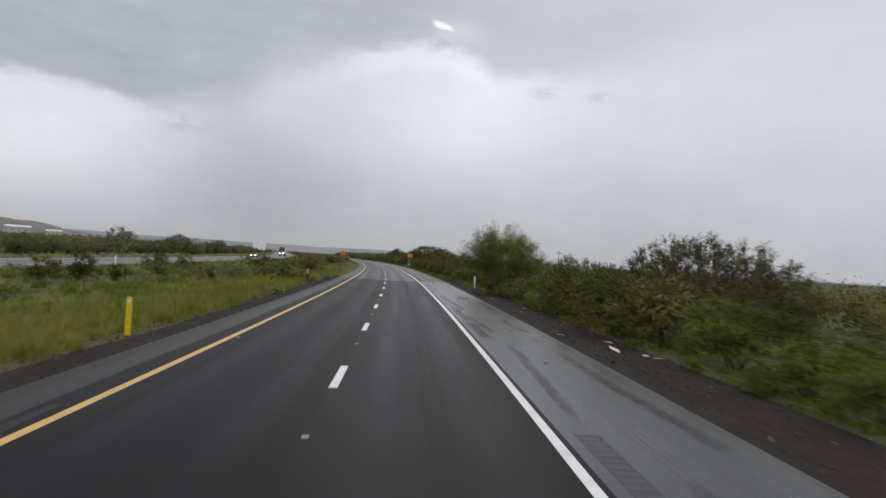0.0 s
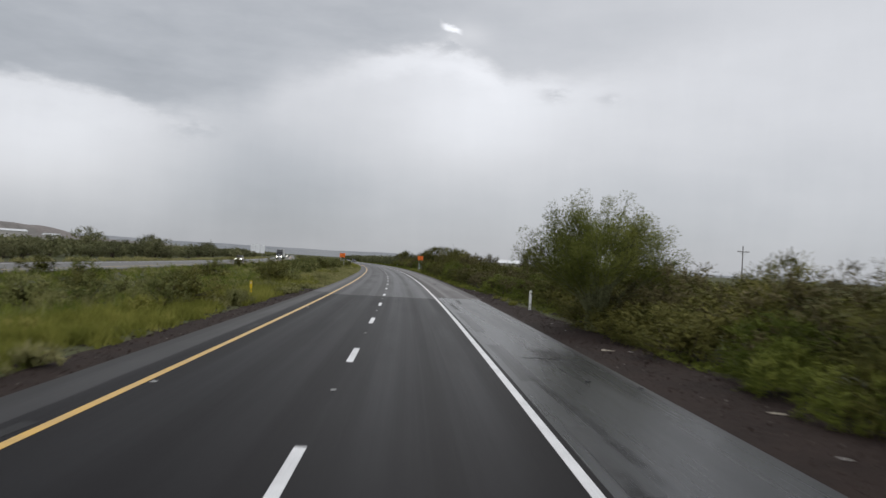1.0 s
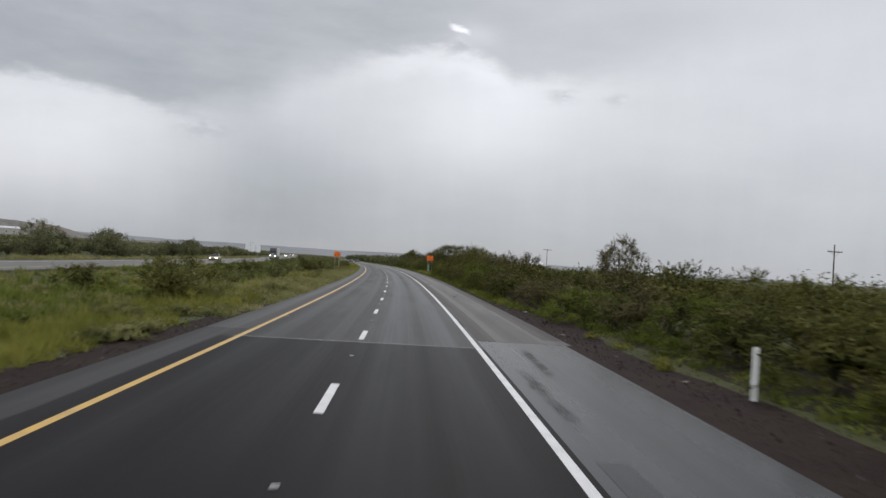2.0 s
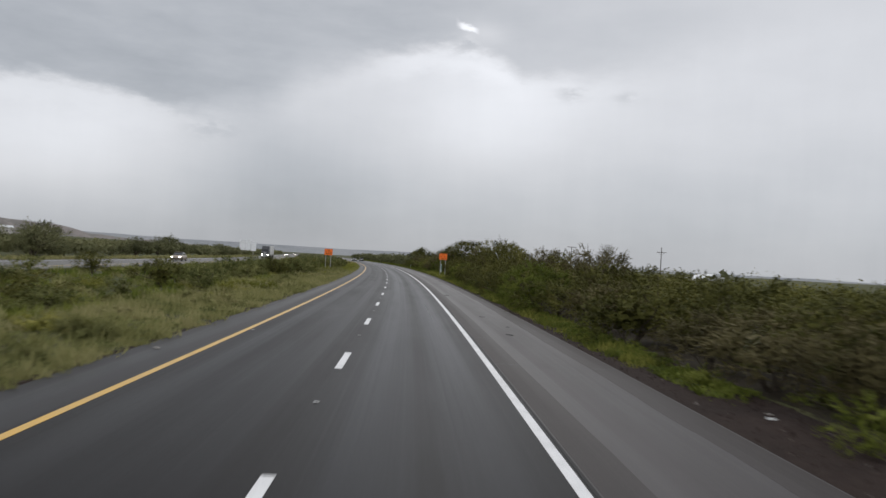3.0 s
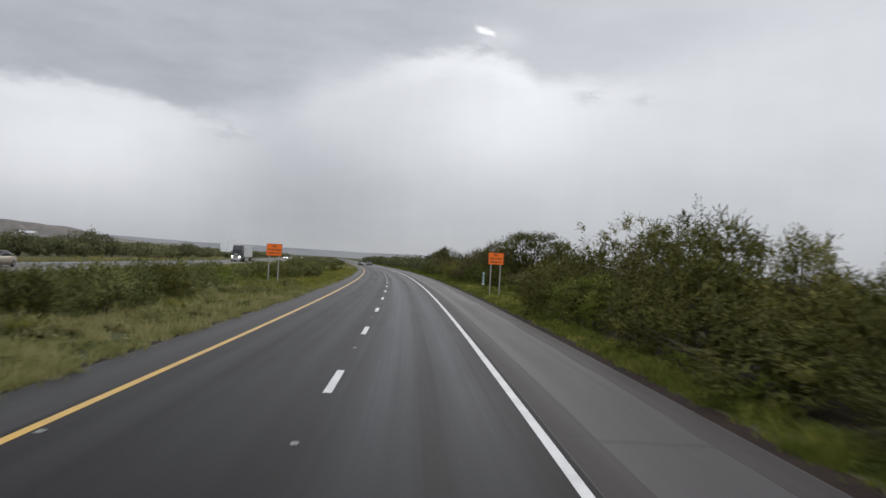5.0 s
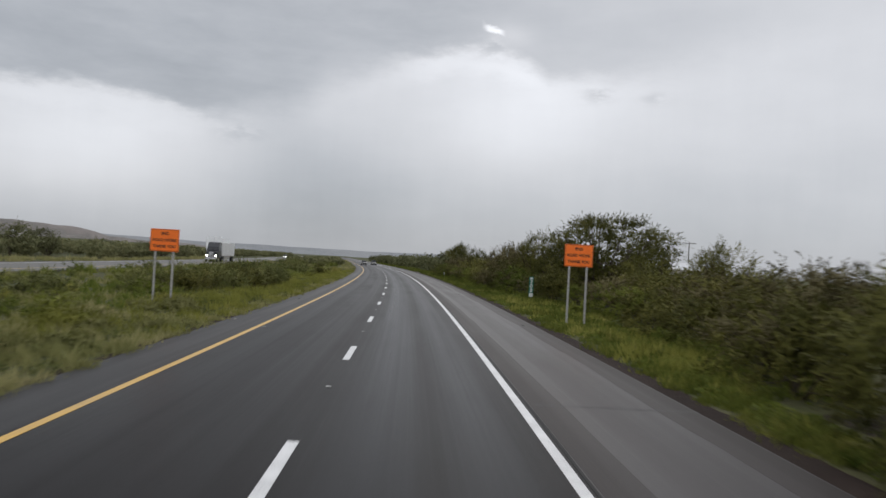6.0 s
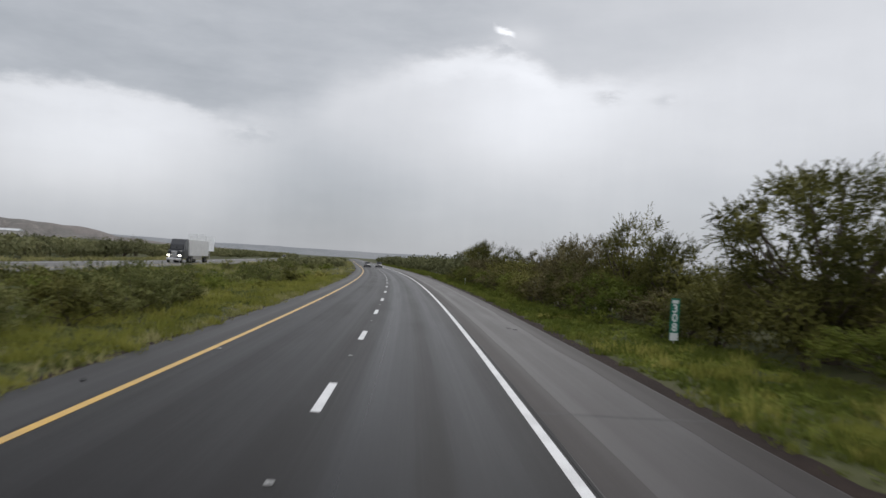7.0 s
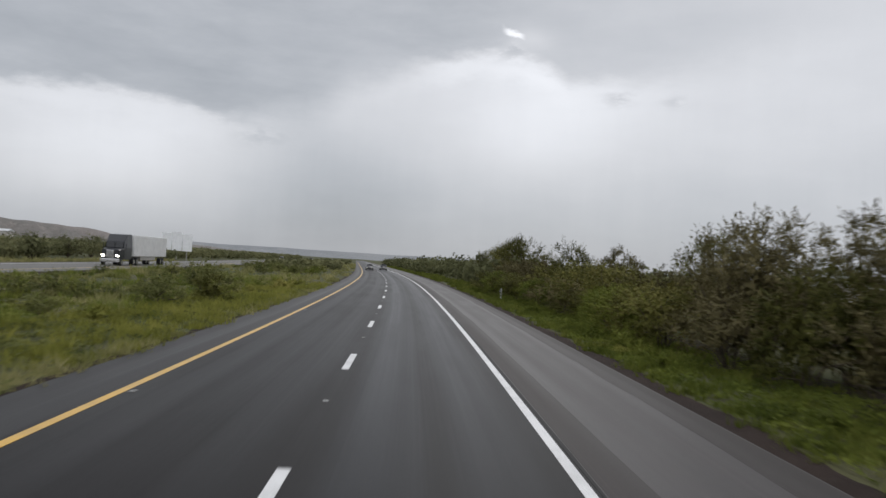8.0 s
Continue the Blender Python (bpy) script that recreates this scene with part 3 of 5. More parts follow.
child("edge_line", strip("edge_line", -60, 900, -39.0, -38.85, 0.026, M_WHITE, 6, 2, 0.01), opposite)
child("yellow_line", strip("yellow_line", -60, 900, -31.6, -31.45, 0.026, M_YELLOW, 6, 2, 0.01), opposite)

# lane dashes and raised markers, 40 feet apart
CYCLE, FIRST = 12.19, 15.67
for i in range(-3, 50):
    s = FIRST + i * CYCLE
    child("lane_dash", strip("lane_dash", s, s + 3.15, -0.085, 0.085, 0.005, M_WHITE, 1.1, 2, 0.01), road)
marker = box(0.11, 0.11, 0.018, bevel=0.008)
marker_mesh = bm_mesh("raised_marker", marker, M_MARKER)
for i in range(-3, 40):
    s = FIRST + 7.9 + i * CYCLE
    child("raised_marker", marker_mesh, road, "", placed(s, 0.0, 0.0))
for i in range(-3, 30):
    s = FIRST + 7.9 + i * CYCLE * 2
    child("raised_marker", marker_mesh, road, "", placed(s, -3.45, 0.0))


# ---------------------------------------------------------------- plants
def tubes(lines, sides=5):
    """Tapered tubes along polylines of (point, radius)."""
    vs, fs, base = [], [], 0
    for line in lines:
        pts = np.array([p for p, _ in line], float)
        for i, (p, r) in enumerate(line):
            d = pts[min(i + 1, len(pts) - 1)] - pts[max(i - 1, 0)]
            d /= max(np.linalg.norm(d), 1e-6)
            a = np.cross(d, (0.31, 0.9, 0.2))
            a /= max(np.linalg.norm(a), 1e-6)
            b = np.cross(d, a)
            for k in range(sides):
                q = 2 * math.pi * k / sides
                vs.append(np.array(p) + r * (math.cos(q) * a + math.sin(q) * b))
        for i in range(len(line) - 1):
            for k in range(sides):
                k2 = (k + 1) % sides
                fs.append((base + i * sides + k, base + i * sides + k2, base + (i + 1) * sides + k2, base + (i + 1) * sides + k))
        base += len(line) * sides
    return np.array(vs), np.array(fs)


def leaf_tris(c, facing, size, width, rng, loose=0.55, along=None):
    """Small pointed leaves at c, lying across the direction that they face; along: the way that their tips point."""
    n = len(c)
    face = facing + rng.normal(0, loose, (n, 3))
    face /= np.linalg.norm(face, axis=1, keepdims=True) + 1e-9
    if along is None:
        along = np.cross(face, rng.normal(0, 1, (n, 3)))
    along = along / (np.linalg.norm(along, axis=1, keepdims=True) + 1e-9)
    side = np.cross(face, along)
    side /= np.linalg.norm(side, axis=1, keepdims=True) + 1e-9
    ln = size * rng.uniform(0.6, 1.35, (n, 1))
    a, b = along * ln / 2, side * ln * width / 2
    v = np.stack([c - a + b, c - a - b, c + a], 1).reshape(-1, 3)
    return v, np.arange(3 * n).reshape(n, 3)


def unit(v):
    return v / (np.linalg.norm(v, axis=-1, keepdims=True) + 1e-9)


def plant(rng, r, h, low, clumps, sprays, per, puff, leaf, width, up, stems, lobes=4, stem_r=0.035, hollow=0.6, inner=420, spray=0.45, droop=0.25, flat=0.0, core=10, forks=0, dome=0.0):
    """Crown and stems of a shrub or tree: radius r, height h, crown from the height low up. Uneven clumps on its shell carry
    feathery sprays: short twigs with leaflets on both sides, reaching outwards and up."""
    lob = rng.uniform(0, 2 * math.pi, lobes)
    amp = rng.uniform(0.06, 0.2, lobes)
    d = unit(rng.normal(0, 1, (clumps, 3)))
    d[:, 2] = np.where(d[:, 2] < -0.9, -d[:, 2] * 0.5, d[:, 2])
    th = np.arctan2(d[:, 1], d[:, 0])
    f = 0.84 + sum(a * np.cos((k + 1) * th + q) for k, (a, q) in enumerate(zip(amp, lob)))
    f *= rng.uniform(hollow, 1.0, clumps) ** 0.6
    zz = (low + h) / 2 + d[:, 2] * (h - low) / 2 * np.clip(0.9 + 0.4 * (f - 0.8), 0.55, 1.04) * rng.uniform(0.8, 0.98, clumps)
    # dome: the lower half keeps its width down to the ground
    level = np.hypot(d[:, 0], d[:, 1]) + 1e-6
    f = f * np.where(d[:, 2] < 0, 1 + dome * (0.95 / np.maximum(level, 0.3) - 1), 1.0)
    # flat: the crown spreads like an umbrella towards its top
    spread = 1 - flat * (1 - np.clip((zz - low) / (h - low) * 1.6, 0, 1))
    pts = np.stack([d[:, 0] * r * f * spread, d[:, 1] * r * f * spread, zz], -1)
    out = unit(pts - np.array([0, 0, low + (h - low) * 0.3]))
    rad = puff * rng.uniform(0.6, 1.3, (clumps, 1))
    n = clumps * sprays
    o = np.repeat(out, sprays, 0)
    rr = np.repeat(rad, sprays, 0)
    pd = unit(rng.normal(0, 1, (n, 3)) + o * 0.6)
    sd = unit(pd * 0.9 + o * 0.5 + np.array([0, 0, up]) + rng.normal(0, 0.3, (n, 3)))
    ln = spray * rng.uniform(0.55, 1.3, (n, 1)) * rr / puff
    start = np.repeat(pts, sprays, 0) + pd * rr * rng.uniform(0.25, 0.9, (n, 1)) - sd * ln * 0.35
    lat = unit(np.cross(sd, rng.normal(0, 1, (n, 3))))
    q = np.linspace(0.1, 1.0, per)[None, :, None]
    c = start[:, None] + sd[:, None] * ln[:, None] * q + np.array([0, 0, -droop]) * ln[:, None] * q * q
    sgn = np.where(np.arange(per) % 2, 1.0, -1.0)[None, :, None]
    along = sd[:, None] * (0.45 + 0.6 * q) + lat[:, None] * sgn * (1.15 - q) + rng.normal(0, 0.22, (n, per, 3))
    c = c + unit(along) * leaf * 0.4
    face = np.repeat((o + pd * 0.6 + np.array([0, 0, 0.25]))[:, None], per, 1)
    di = unit(rng.normal(0, 1, (inner, 3))) * rng.uniform(0.1, 0.56, (inner, 1))
    ci = di * np.array([r * 0.8, r * 0.8, (h - low) * 0.46]) + np.array([0, 0, low + (h - low) * 0.43])
    kd = unit(rng.normal(0, 1, (clumps, core, 3)) + out[:, None] * 0.4)
    ck = pts[:, None] + kd * rad[:, None] * rng.uniform(0.1, 0.55, (clumps, core, 1)) - out[:, None] * puff * 0.15
    sets = [leaf_tris(c.reshape(-1, 3), face.reshape(-1, 3), leaf, width, rng, 0.4, along.reshape(-1, 3)),
            leaf_tris(ck.reshape(-1, 3), kd.reshape(-1, 3), leaf * 1.35, 0.62, rng, 0.3),
            leaf_tris(ci, di, leaf * 2.2, 0.8, rng)]
    # the leaves of a clump are lit together, as the rounded mass that they make
    lie = [unit(o * 0.55 + pd * 0.75 + np.array([0, 0, 0.42]))[:, None] + rng.normal(0, 0.16, (n, per, 3)), kd + out[:, None] * 0.4, di]
    normals = unit(np.concatenate([np.repeat(x.reshape(-1, 3), 3, 0) for x in lie]))
    vs, fs, k = [], [], 0
    for v, fc in sets:
        v[:, 2] = np.maximum(v[:, 2], 0.02)
        vs.append(v)
        fs.append(fc + k)
        k += len(v)
    lines = []
    for i in rng.choice(clumps, min(stems, clumps), replace=False):
        p1 = pts[i] + out[i] * puff * 0.3
        b0 = np.array([rng.normal(0, 0.08), rng.normal(0, 0.08), -0.15])
        k1 = b0 + (p1 - b0) * 0.35 + np.array([-p1[0] * 0.12, -p1[1] * 0.12, 0.1 * h]) + rng.normal(0, 0.06, 3)
        k2 = b0 + (p1 - b0) * 0.7 + rng.normal(0, 0.08, 3)
        lines.append([(b0, stem_r), (k1, stem_r * 0.72), (k2, stem_r * 0.45), (p1, stem_r * 0.14)])
        # bare side twigs that fork off towards the crown's edge
        for _ in range(forks):
            k0 = k1 + (k2 - k1) * rng.uniform(0.1, 1.0)
            p2 = k0 + unit(out[i] + rng.normal(0, 0.5, 3) + np.array([0, 0, 0.3])) * rng.uniform(0.15, 0.3) * r
            lines.append([(k0, stem_r * 0.34), ((k0 + p2) / 2 + rng.normal(0, 0.05, 3), stem_r * 0.2), (p2, stem_r * 0.06)])
    return (np.concatenate(vs), np.concatenate(fs), normals), tubes(lines, 4)


def make_plant(name, wood, leafmat, label, category, group, seed, m, **kw):
    rng = np.random.default_rng(seed)
    (lv, lf, ln), (tv, tf) = plant(rng, **kw)
    ob = thing(name, m, label, category, group)
    child(wood, mesh_np(wood, tv, tf, M_BARK, smooth=True), ob)
    child("crown", mesh_np("crown", lv, lf, leafmat, smooth=True, normals=ln), ob)
    return ob


class Kinds:
    """Plants of one kind: the first use of each variant builds it, later ones copy it."""

    def __init__(self, name, leafmat, label, category, group, variants, **kw):
        self.args, self.kw, self.n, self.first = (name, "trunk", leafmat, label, category, group), kw, variants, {}


def put_kind(kind, i, s, l, size, turn, tall=1.0):
    """Copies keep unit size: the pose carries place, turn and size."""
    i %= kind.n
    m = placed(s, l, float(ground_z(s, l)) - 0.03, turn, size, size * tall)
    if i not in kind.first:
        kind.first[i] = make_plant(*kind.args, 31 * i + len(kind.args[3]), m, **kind.kw)
        return kind.first[i]
    made = copy_thing(kind.first[i], Matrix.Identity(4))
    made.matrix_basis = m
    return made


SHRUB = Kinds("shrub", M_LEAF, "dense olive-green mesquite shrub beside the highway", "shrub", "roadside shrubs", 6,
              r=1.8, h=2.6, low=0.08, clumps=60, sprays=10, per=8, puff=0.46, leaf=0.086, width=0.46, up=0.05, stems=9, spray=0.27, core=20, hollow=0.68, dome=0.7)
SHRUB_DRY = Kinds("shrub", M_LEAF_DRY, "brownish half-dry thorny shrub with bare twigs", "shrub", "roadside shrubs", 4,
                  r=1.8, h=2.6, low=0.22, clumps=50, sprays=11, per=8, puff=0.46, leaf=0.08, width=0.4, up=0.2, stems=14, stem_r=0.022, spray=0.28, core=24, forks=1, hollow=0.65, dome=0.6)
SHRUB_FRESH = Kinds("shrub", M_LEAF_FRESH, "rounded fresh-green shrub at the edge of the thicket", "shrub", "roadside shrubs", 3,
                    r=1.8, h=2.6, low=0.0, clumps=96, sprays=11, per=9, puff=0.34, leaf=0.075, width=0.4, up=0.7, stems=6, spray=0.34, core=26, lobes=3, hollow=0.7, dome=1.0)
BUSH = Kinds("bush", M_LEAF_FRESH, "low fresh-green leafy bush in the wet grass", "bush", "green bushes", 5,
             r=0.95, h=1.1, low=0.0, clumps=22, sprays=5, per=7, puff=0.25, leaf=0.085, width=0.42, up=0.6, stems=5, stem_r=0.015, inner=50, spray=0.34, core=7, dome=0.8)
SAGE = Kinds("bush", M_TUFT, "pale yellow-green bushy weed gone to seed", "bush", "green bushes", 3,
             r=0.85, h=0.8, low=0.0, clumps=22, sprays=5, per=7, puff=0.23, leaf=0.11, width=0.28, up=1.2, stems=5, stem_r=0.012, inner=50, spray=0.4, core=8, dome=0.8)
PALE = Kinds("grass_clump", M_GRASS_PALE, "pale grey-green mound of seeding grass in the median", "grass clump", "pale grass clumps", 4,
             r=0.8, h=0.6, low=0.0, clumps=22, sprays=6, per=6, puff=0.22, leaf=0.15, width=0.14, up=1.5, stems=4, stem_r=0.008, inner=40, spray=0.38, core=8)
TREE = Kinds("tree", M_LEAF, "spreading dark-green mesquite tree with an open crown", "tree", "roadside trees", 5,
             r=3.1, h=5.0, low=0.3, clumps=150, sprays=12, per=8, puff=0.52, leaf=0.093, width=0.42, up=0.1, stems=26, stem_r=0.075, hollow=0.35, inner=150, spray=0.38, core=18, forks=1, flat=0.25)
TREE_BARE = Kinds("tree", M_LEAF_DRY, "thin-leaved brownish mesquite tree with bare branches showing", "tree", "roadside trees", 3,
                  r=3.1, h=5.0, low=0.25, clumps=160, sprays=12, per=8, puff=0.5, leaf=0.091, width=0.4, up=0.1, stems=30, stem_r=0.045, hollow=0.5, inner=420, spray=0.32, core=22, forks=1, flat=0.2)
TREE_BROAD = Kinds("tree", M_LEAF, "broad old mesquite tree with dark forking limbs and an open crown", "tree", "roadside trees", 2,
                   r=5.3, h=6.2, low=0.9, clumps=320, sprays=12, per=8, puff=0.6, leaf=0.10, width=0.44, up=0.05, stems=34, stem_r=0.11, hollow=0.5, inner=300, spray=0.38, core=24, forks=2, flat=0.2, lobes=5)
MEDIAN_SHRUB = Kinds("shrub", M_LEAF_GREY, "rounded grey-green shrub in the grassy median", "shrub", "median shrubs", 5,
                     r=1.6, h=2.0, low=0.0, clumps=40, sprays=7, per=7, puff=0.40, leaf=0.10, width=0.44, up=0.25, stems=7, inner=110, spray=0.34, core=16, dome=0.7)
TREE_FAR = Kinds("tree", M_FAR_HAZED, "rounded dark-green desert tree beyond the opposite carriageway", "tree", "trees beyond the median", 5,
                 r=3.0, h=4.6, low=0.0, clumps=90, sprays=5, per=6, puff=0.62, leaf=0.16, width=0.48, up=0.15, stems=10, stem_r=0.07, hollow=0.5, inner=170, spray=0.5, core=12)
rnd = random.Random(5)


def palo_verde(s, l, limbs, seed, wide=3.3, tall=5.7):
    """Limbs fan out from the base and fork; the forks end in feathery plumes of fine leaflets, with gaps of sky between."""
    rng = np.random.default_rng(seed)
    lines, plumes, ways = [], [], []
    for i in range(limbs):
        th = 2.4 * i + rng.normal(0, 0.2)
        lift = math.sin(math.acos(1 - (i + 0.5) / limbs * 0.93))
        up = math.sqrt(max(0.0, 1 - lift * lift))
        b0 = np.array([rng.normal(0, 0.2), rng.normal(0, 0.2), -0.15])
        size = rng.uniform(0.88, 1.1)
        tip = np.array([math.cos(th) * lift * wide * size, math.sin(th) * lift * wide * size, 2.3 + up * (tall - 2.75) * size])
        k1 = b0 + (tip - b0) * 0.4 + np.array([-tip[0] * 0.14, -tip[1] * 0.14, 0.3])
        k2 = b0 + (tip - b0) * 0.72 + np.array([-tip[0] * 0.08, -tip[1] * 0.08, 0.15])
        lines.append([(b0, 0.06), (k1, 0.042), (k2, 0.026), (tip, 0.008)])
        plumes.append(tip)
        ways.append(unit(tip - k2))
        for _ in range(7):
            q = rng.uniform(0.05, 0.95)
            start = k1 + (k2 - k1) * (0.35 + q)
            way = unit(unit(tip - b0) + rng.normal(0, 0.42, 3) + np.array([0, 0, 0.2]))
            end = start + way * rng.uniform(0.5, 1.2)
            lines.append([(start, 0.018), ((start + end) / 2 + rng.normal(0, 0.04, 3), 0.012), (end, 0.004)])
            plumes.append(end)
            ways.append(way)
    plumes, ways = np.array(plumes), np.array(ways)
    n, per = len(plumes), 205
    q = rng.uniform(-0.7, 0.35, (n, per, 1)) * rng.uniform(0.7, 1.2, (n, 1, 1))
    off = rng.normal(0, 1, (n, per, 3))
    off -= ways[:, None] * (off * ways[:, None]).sum(-1, keepdims=True)
    fat = 0.42 * np.sqrt(np.clip(1 - ((q + 0.15) / 0.8) ** 2, 0.02, 1))
    c = plumes[:, None] + ways[:, None] * q + unit(off) * fat * rng.uniform(0.05, 1.0, (n, per, 1)) ** 0.6
    along = ways[:, None] * 0.9 + unit(off) * 0.7 + rng.normal(0, 0.25, (n, per, 3))
    face = unit(c - np.array([0, 0, 2.2])) + unit(off) * 0.5
    lv, lf = leaf_tris(c.reshape(-1, 3), face.reshape(-1, 3), 0.10, 0.3, rng, 0.5, along.reshape(-1, 3))
    lie = unit(unit(c - np.array([0, 0, 2.2])) * 0.7 + unit(off) * 0.6 + np.array([0, 0, 0.3]) + rng.normal(0, 0.2, c.shape))
    tv, tf = tubes(lines, 5)
    ob = thing("palo_verde_tree", placed(s, l, float(ground_z(s, l)), 20), "tall feathery yellow-green palo verde tree, fanning out from its base", "tree", "roadside trees")
    child("trunk", mesh_np("trunk", tv, tf, M_BARK_GREEN, smooth=True), ob)
    child("crown", mesh_np("crown", lv, lf, M_LEAF_LIGHT, smooth=True, normals=np.repeat(lie.reshape(-1, 3), 3, 0)), ob)


palo_verde(67.0, 9.8, 42, 3, 3.6, 6.2)

# (along, across, radius, height, thin crown) of the taller trees in the right-hand thicket
for i, (s, l, rr, hh, bare) in enumerate([
        (28.0, 14.8, 1.7, 3.2, 1), (31.8, 15.2, 2.1, 3.9, 1), (36.5, 15.4, 2.3, 4.3, 1), (41.5, 15.6, 2.3, 4.6, 1), (46.5, 16.0, 2.2, 4.1, 1),
        (56.5, 12.9, 2.0, 3.5, 0), (51.5, 13.4, 1.9, 3.3, 1), (112.5, 14.8, 2.3, 4.7, 1), (145, 14.2, 2.2, 3.9, 1), (157, 13.6, 2.3, 3.9, 1), (162, 13.4, 2.3, 4.2, 1),
        (178.5, 14.6, 1.6, 4.0, 0), (185, 14.4, 2.4, 4.4, 0), (191.5, 14.4, 3.0, 5.2, 0),
        (226, 15.6, 2.1, 4.1, 0), (241.0, 17.4, 2.3, 4.4, 0), (252.5, 20.0, 3.0, 5.2, 0),
        (263.0, 15.0, 2.2, 4.7, 0), (267.8, 14.4, 2.9, 6.0, 0), (274.5, 14.6, 2.8, 4.9, 1), (281, 14.4, 3.0, 5.2, 1), (287.5, 15.0, 2.6, 4.8, 0),
        (304, 15.2, 2.3, 4.2, 1), (315, 14.6, 2.5, 4.6, 0), (342, 14.8, 3.4, 6.0, 0), (349, 15.0, 3.4, 6.0, 0), (356, 15.2, 3.0, 5.4, 0), (372, 15.0, 2.9, 4.8, 0)]):
    put_kind(TREE_BARE if bare else TREE, i, s, l, rr / 3.1, 37 * i, hh * 1.08 / 5.0 / (rr / 3.1))

# the two broad old trees: (along, across, size, height factor)
put_kind(TREE_BROAD, 0, 247.5, 15.5, 1.12, 20, 1.0)
put_kind(TREE_BROAD, 1, 200.5, 15.0, 0.82, 140, 1.12)

# height of the hedge-like scrub on the right: (metres along, metres high)
TOPS = [(20, 1.9), (26, 2.1), (30, 2.9), (36, 3.2), (46, 3.4), (54, 3.0), (63, 3.2), (80, 3.1), (95, 3.1), (110, 2.9), (118, 2.6), (122, 2.9), (131, 3.1), (137, 3.5),
        (144, 3.8), (147, 3.1), (152, 3.7), (158, 3.8), (164, 3.6), (167.5, 2.4), (172, 2.4), (175, 3.3), (180, 3.6), (187, 4.0), (195, 4.2), (205, 4.2), (209, 3.2),
        (220, 3.1), (226, 3.6), (237, 3.3), (246, 3.6), (256, 3.6), (264, 4.2), (285, 4.2), (292, 3.3), (303, 3.2), (320, 3.6), (345, 4.0)]


def thicket_height(s):
    return float(np.interp(s, [a for a, _ in TOPS], [b for _, b in TOPS]))


s = 28.5
while s < 335:
    front = float(np.interp(s, (28, 58, 66, 80, 95, 112, 200, 212, 225, 240, 256, 268, 280, 335), (9.9, 9.9, 10.7, 11.2, 10.4, 9.4, 9.4, 10.6, 12.2, 13.6, 12.4, 11.2, 10.7, 10.4)))
    for row, l0 in enumerate((front + 0.3, front + 2.8)):
        ss, ll = s + rnd.uniform(-1.1, 1.1) + 2.2 * (row % 2), l0 + rnd.uniform(-0.5, 0.7)
        hh = thicket_height(ss) * rnd.uniform(0.85, 1.04) * (1.0 if row else rnd.uniform(0.55, 0.82) if ss > 50 else rnd.uniform(0.8, 0.98))
        roll = rnd.random()
        kind = SHRUB_DRY if roll < (0.18 if ss < 240 else 0.36) else (SHRUB_FRESH if roll > 0.88 and row == 0 else SHRUB)
        wide = rnd.uniform(0.9, 1.35) if row == 0 else rnd.uniform(1.1, 1.5)
        put_kind(kind, rnd.randrange(6), ss, ll, wide, rnd.uniform(0, 360), hh / 2.6 / wide)
    s += 4.7
# (along, across, radius, height) of the separate bushes where the thicket begins
for i, (ss, ll, rr, hh) in enumerate(((22.4, 10.8, 2.1, 2.1), (17.8, 10.5, 1.7, 1.35), (14.8, 10.6, 1.6, 1.25), (20.2, 12.6, 1.5, 1.5), (50.0, 9.9, 1.2, 1.3), (47.0, 9.8, 1.2, 1.2), (44.2, 10.0, 1.1, 1.1), (41.2, 9.9, 1.0, 0.9))):
    put_kind(SHRUB_FRESH, i, ss, ll, rr / 1.8, 30 + 100 * i, hh / 2.6 / (rr / 1.8))
for i, (ss, ll, rr, hh) in enumerate(((26.4, 12.6, 1.6, 2.0), (21.4, 15.4, 1.6, 1.8), (18.0, 15.0, 1.6, 1.6), (22.6, 18.4, 1.8, 1.9), (27.0, 19.0, 1.8, 2.0), (15.0, 14.0, 1.5, 1.3))):
    put_kind(SHRUB if i % 2 else SHRUB_DRY, i, ss, ll, rr / 1.8, 75 * i, hh / 2.6 / (rr / 1.8))
for ss, ll, hh in ((63.2, 10.3, 1.4), (66.4, 10.0, 1.2), (69.6, 10.2, 1.4), (60.6, 10.6, 1.8), (65.5, 11.6, 1.9), (69.0, 10.8, 1.6), (73.5, 10.6, 2.2), (77.0, 11.4, 2.6)):
    put_kind(SHRUB, int(ss * 2) % 6, ss, ll, 0.95, ss * 50, hh / 2.6 / 0.95)
# fresh low bushes in front of the thicket
for i in range(64):
    ss = rnd.uniform(28, 330)
    put_kind(BUSH, rnd.randrange(5), ss, rnd.uniform(8.5, 9.4) + (1.2 if ss < 100 else (0 if ss < 210 else (2.4 if ss < 262 else 0.2))), rnd.uniform(0.45, 0.9), rnd.uniform(0, 360), rnd.uniform(0.8, 1.2))

for i in range(70):
    ss = rnd.uniform(140, 335)
    put_kind(BUSH if i % 5 else SAGE, rnd.randrange(3), ss, rnd.uniform(8.1, 9.0) if ss < 210 or ss > 265 else rnd.uniform(8.6, 10.6), rnd.uniform(0.3, 0.6), rnd.uniform(0, 360), rnd.uniform(0.6, 1.0))
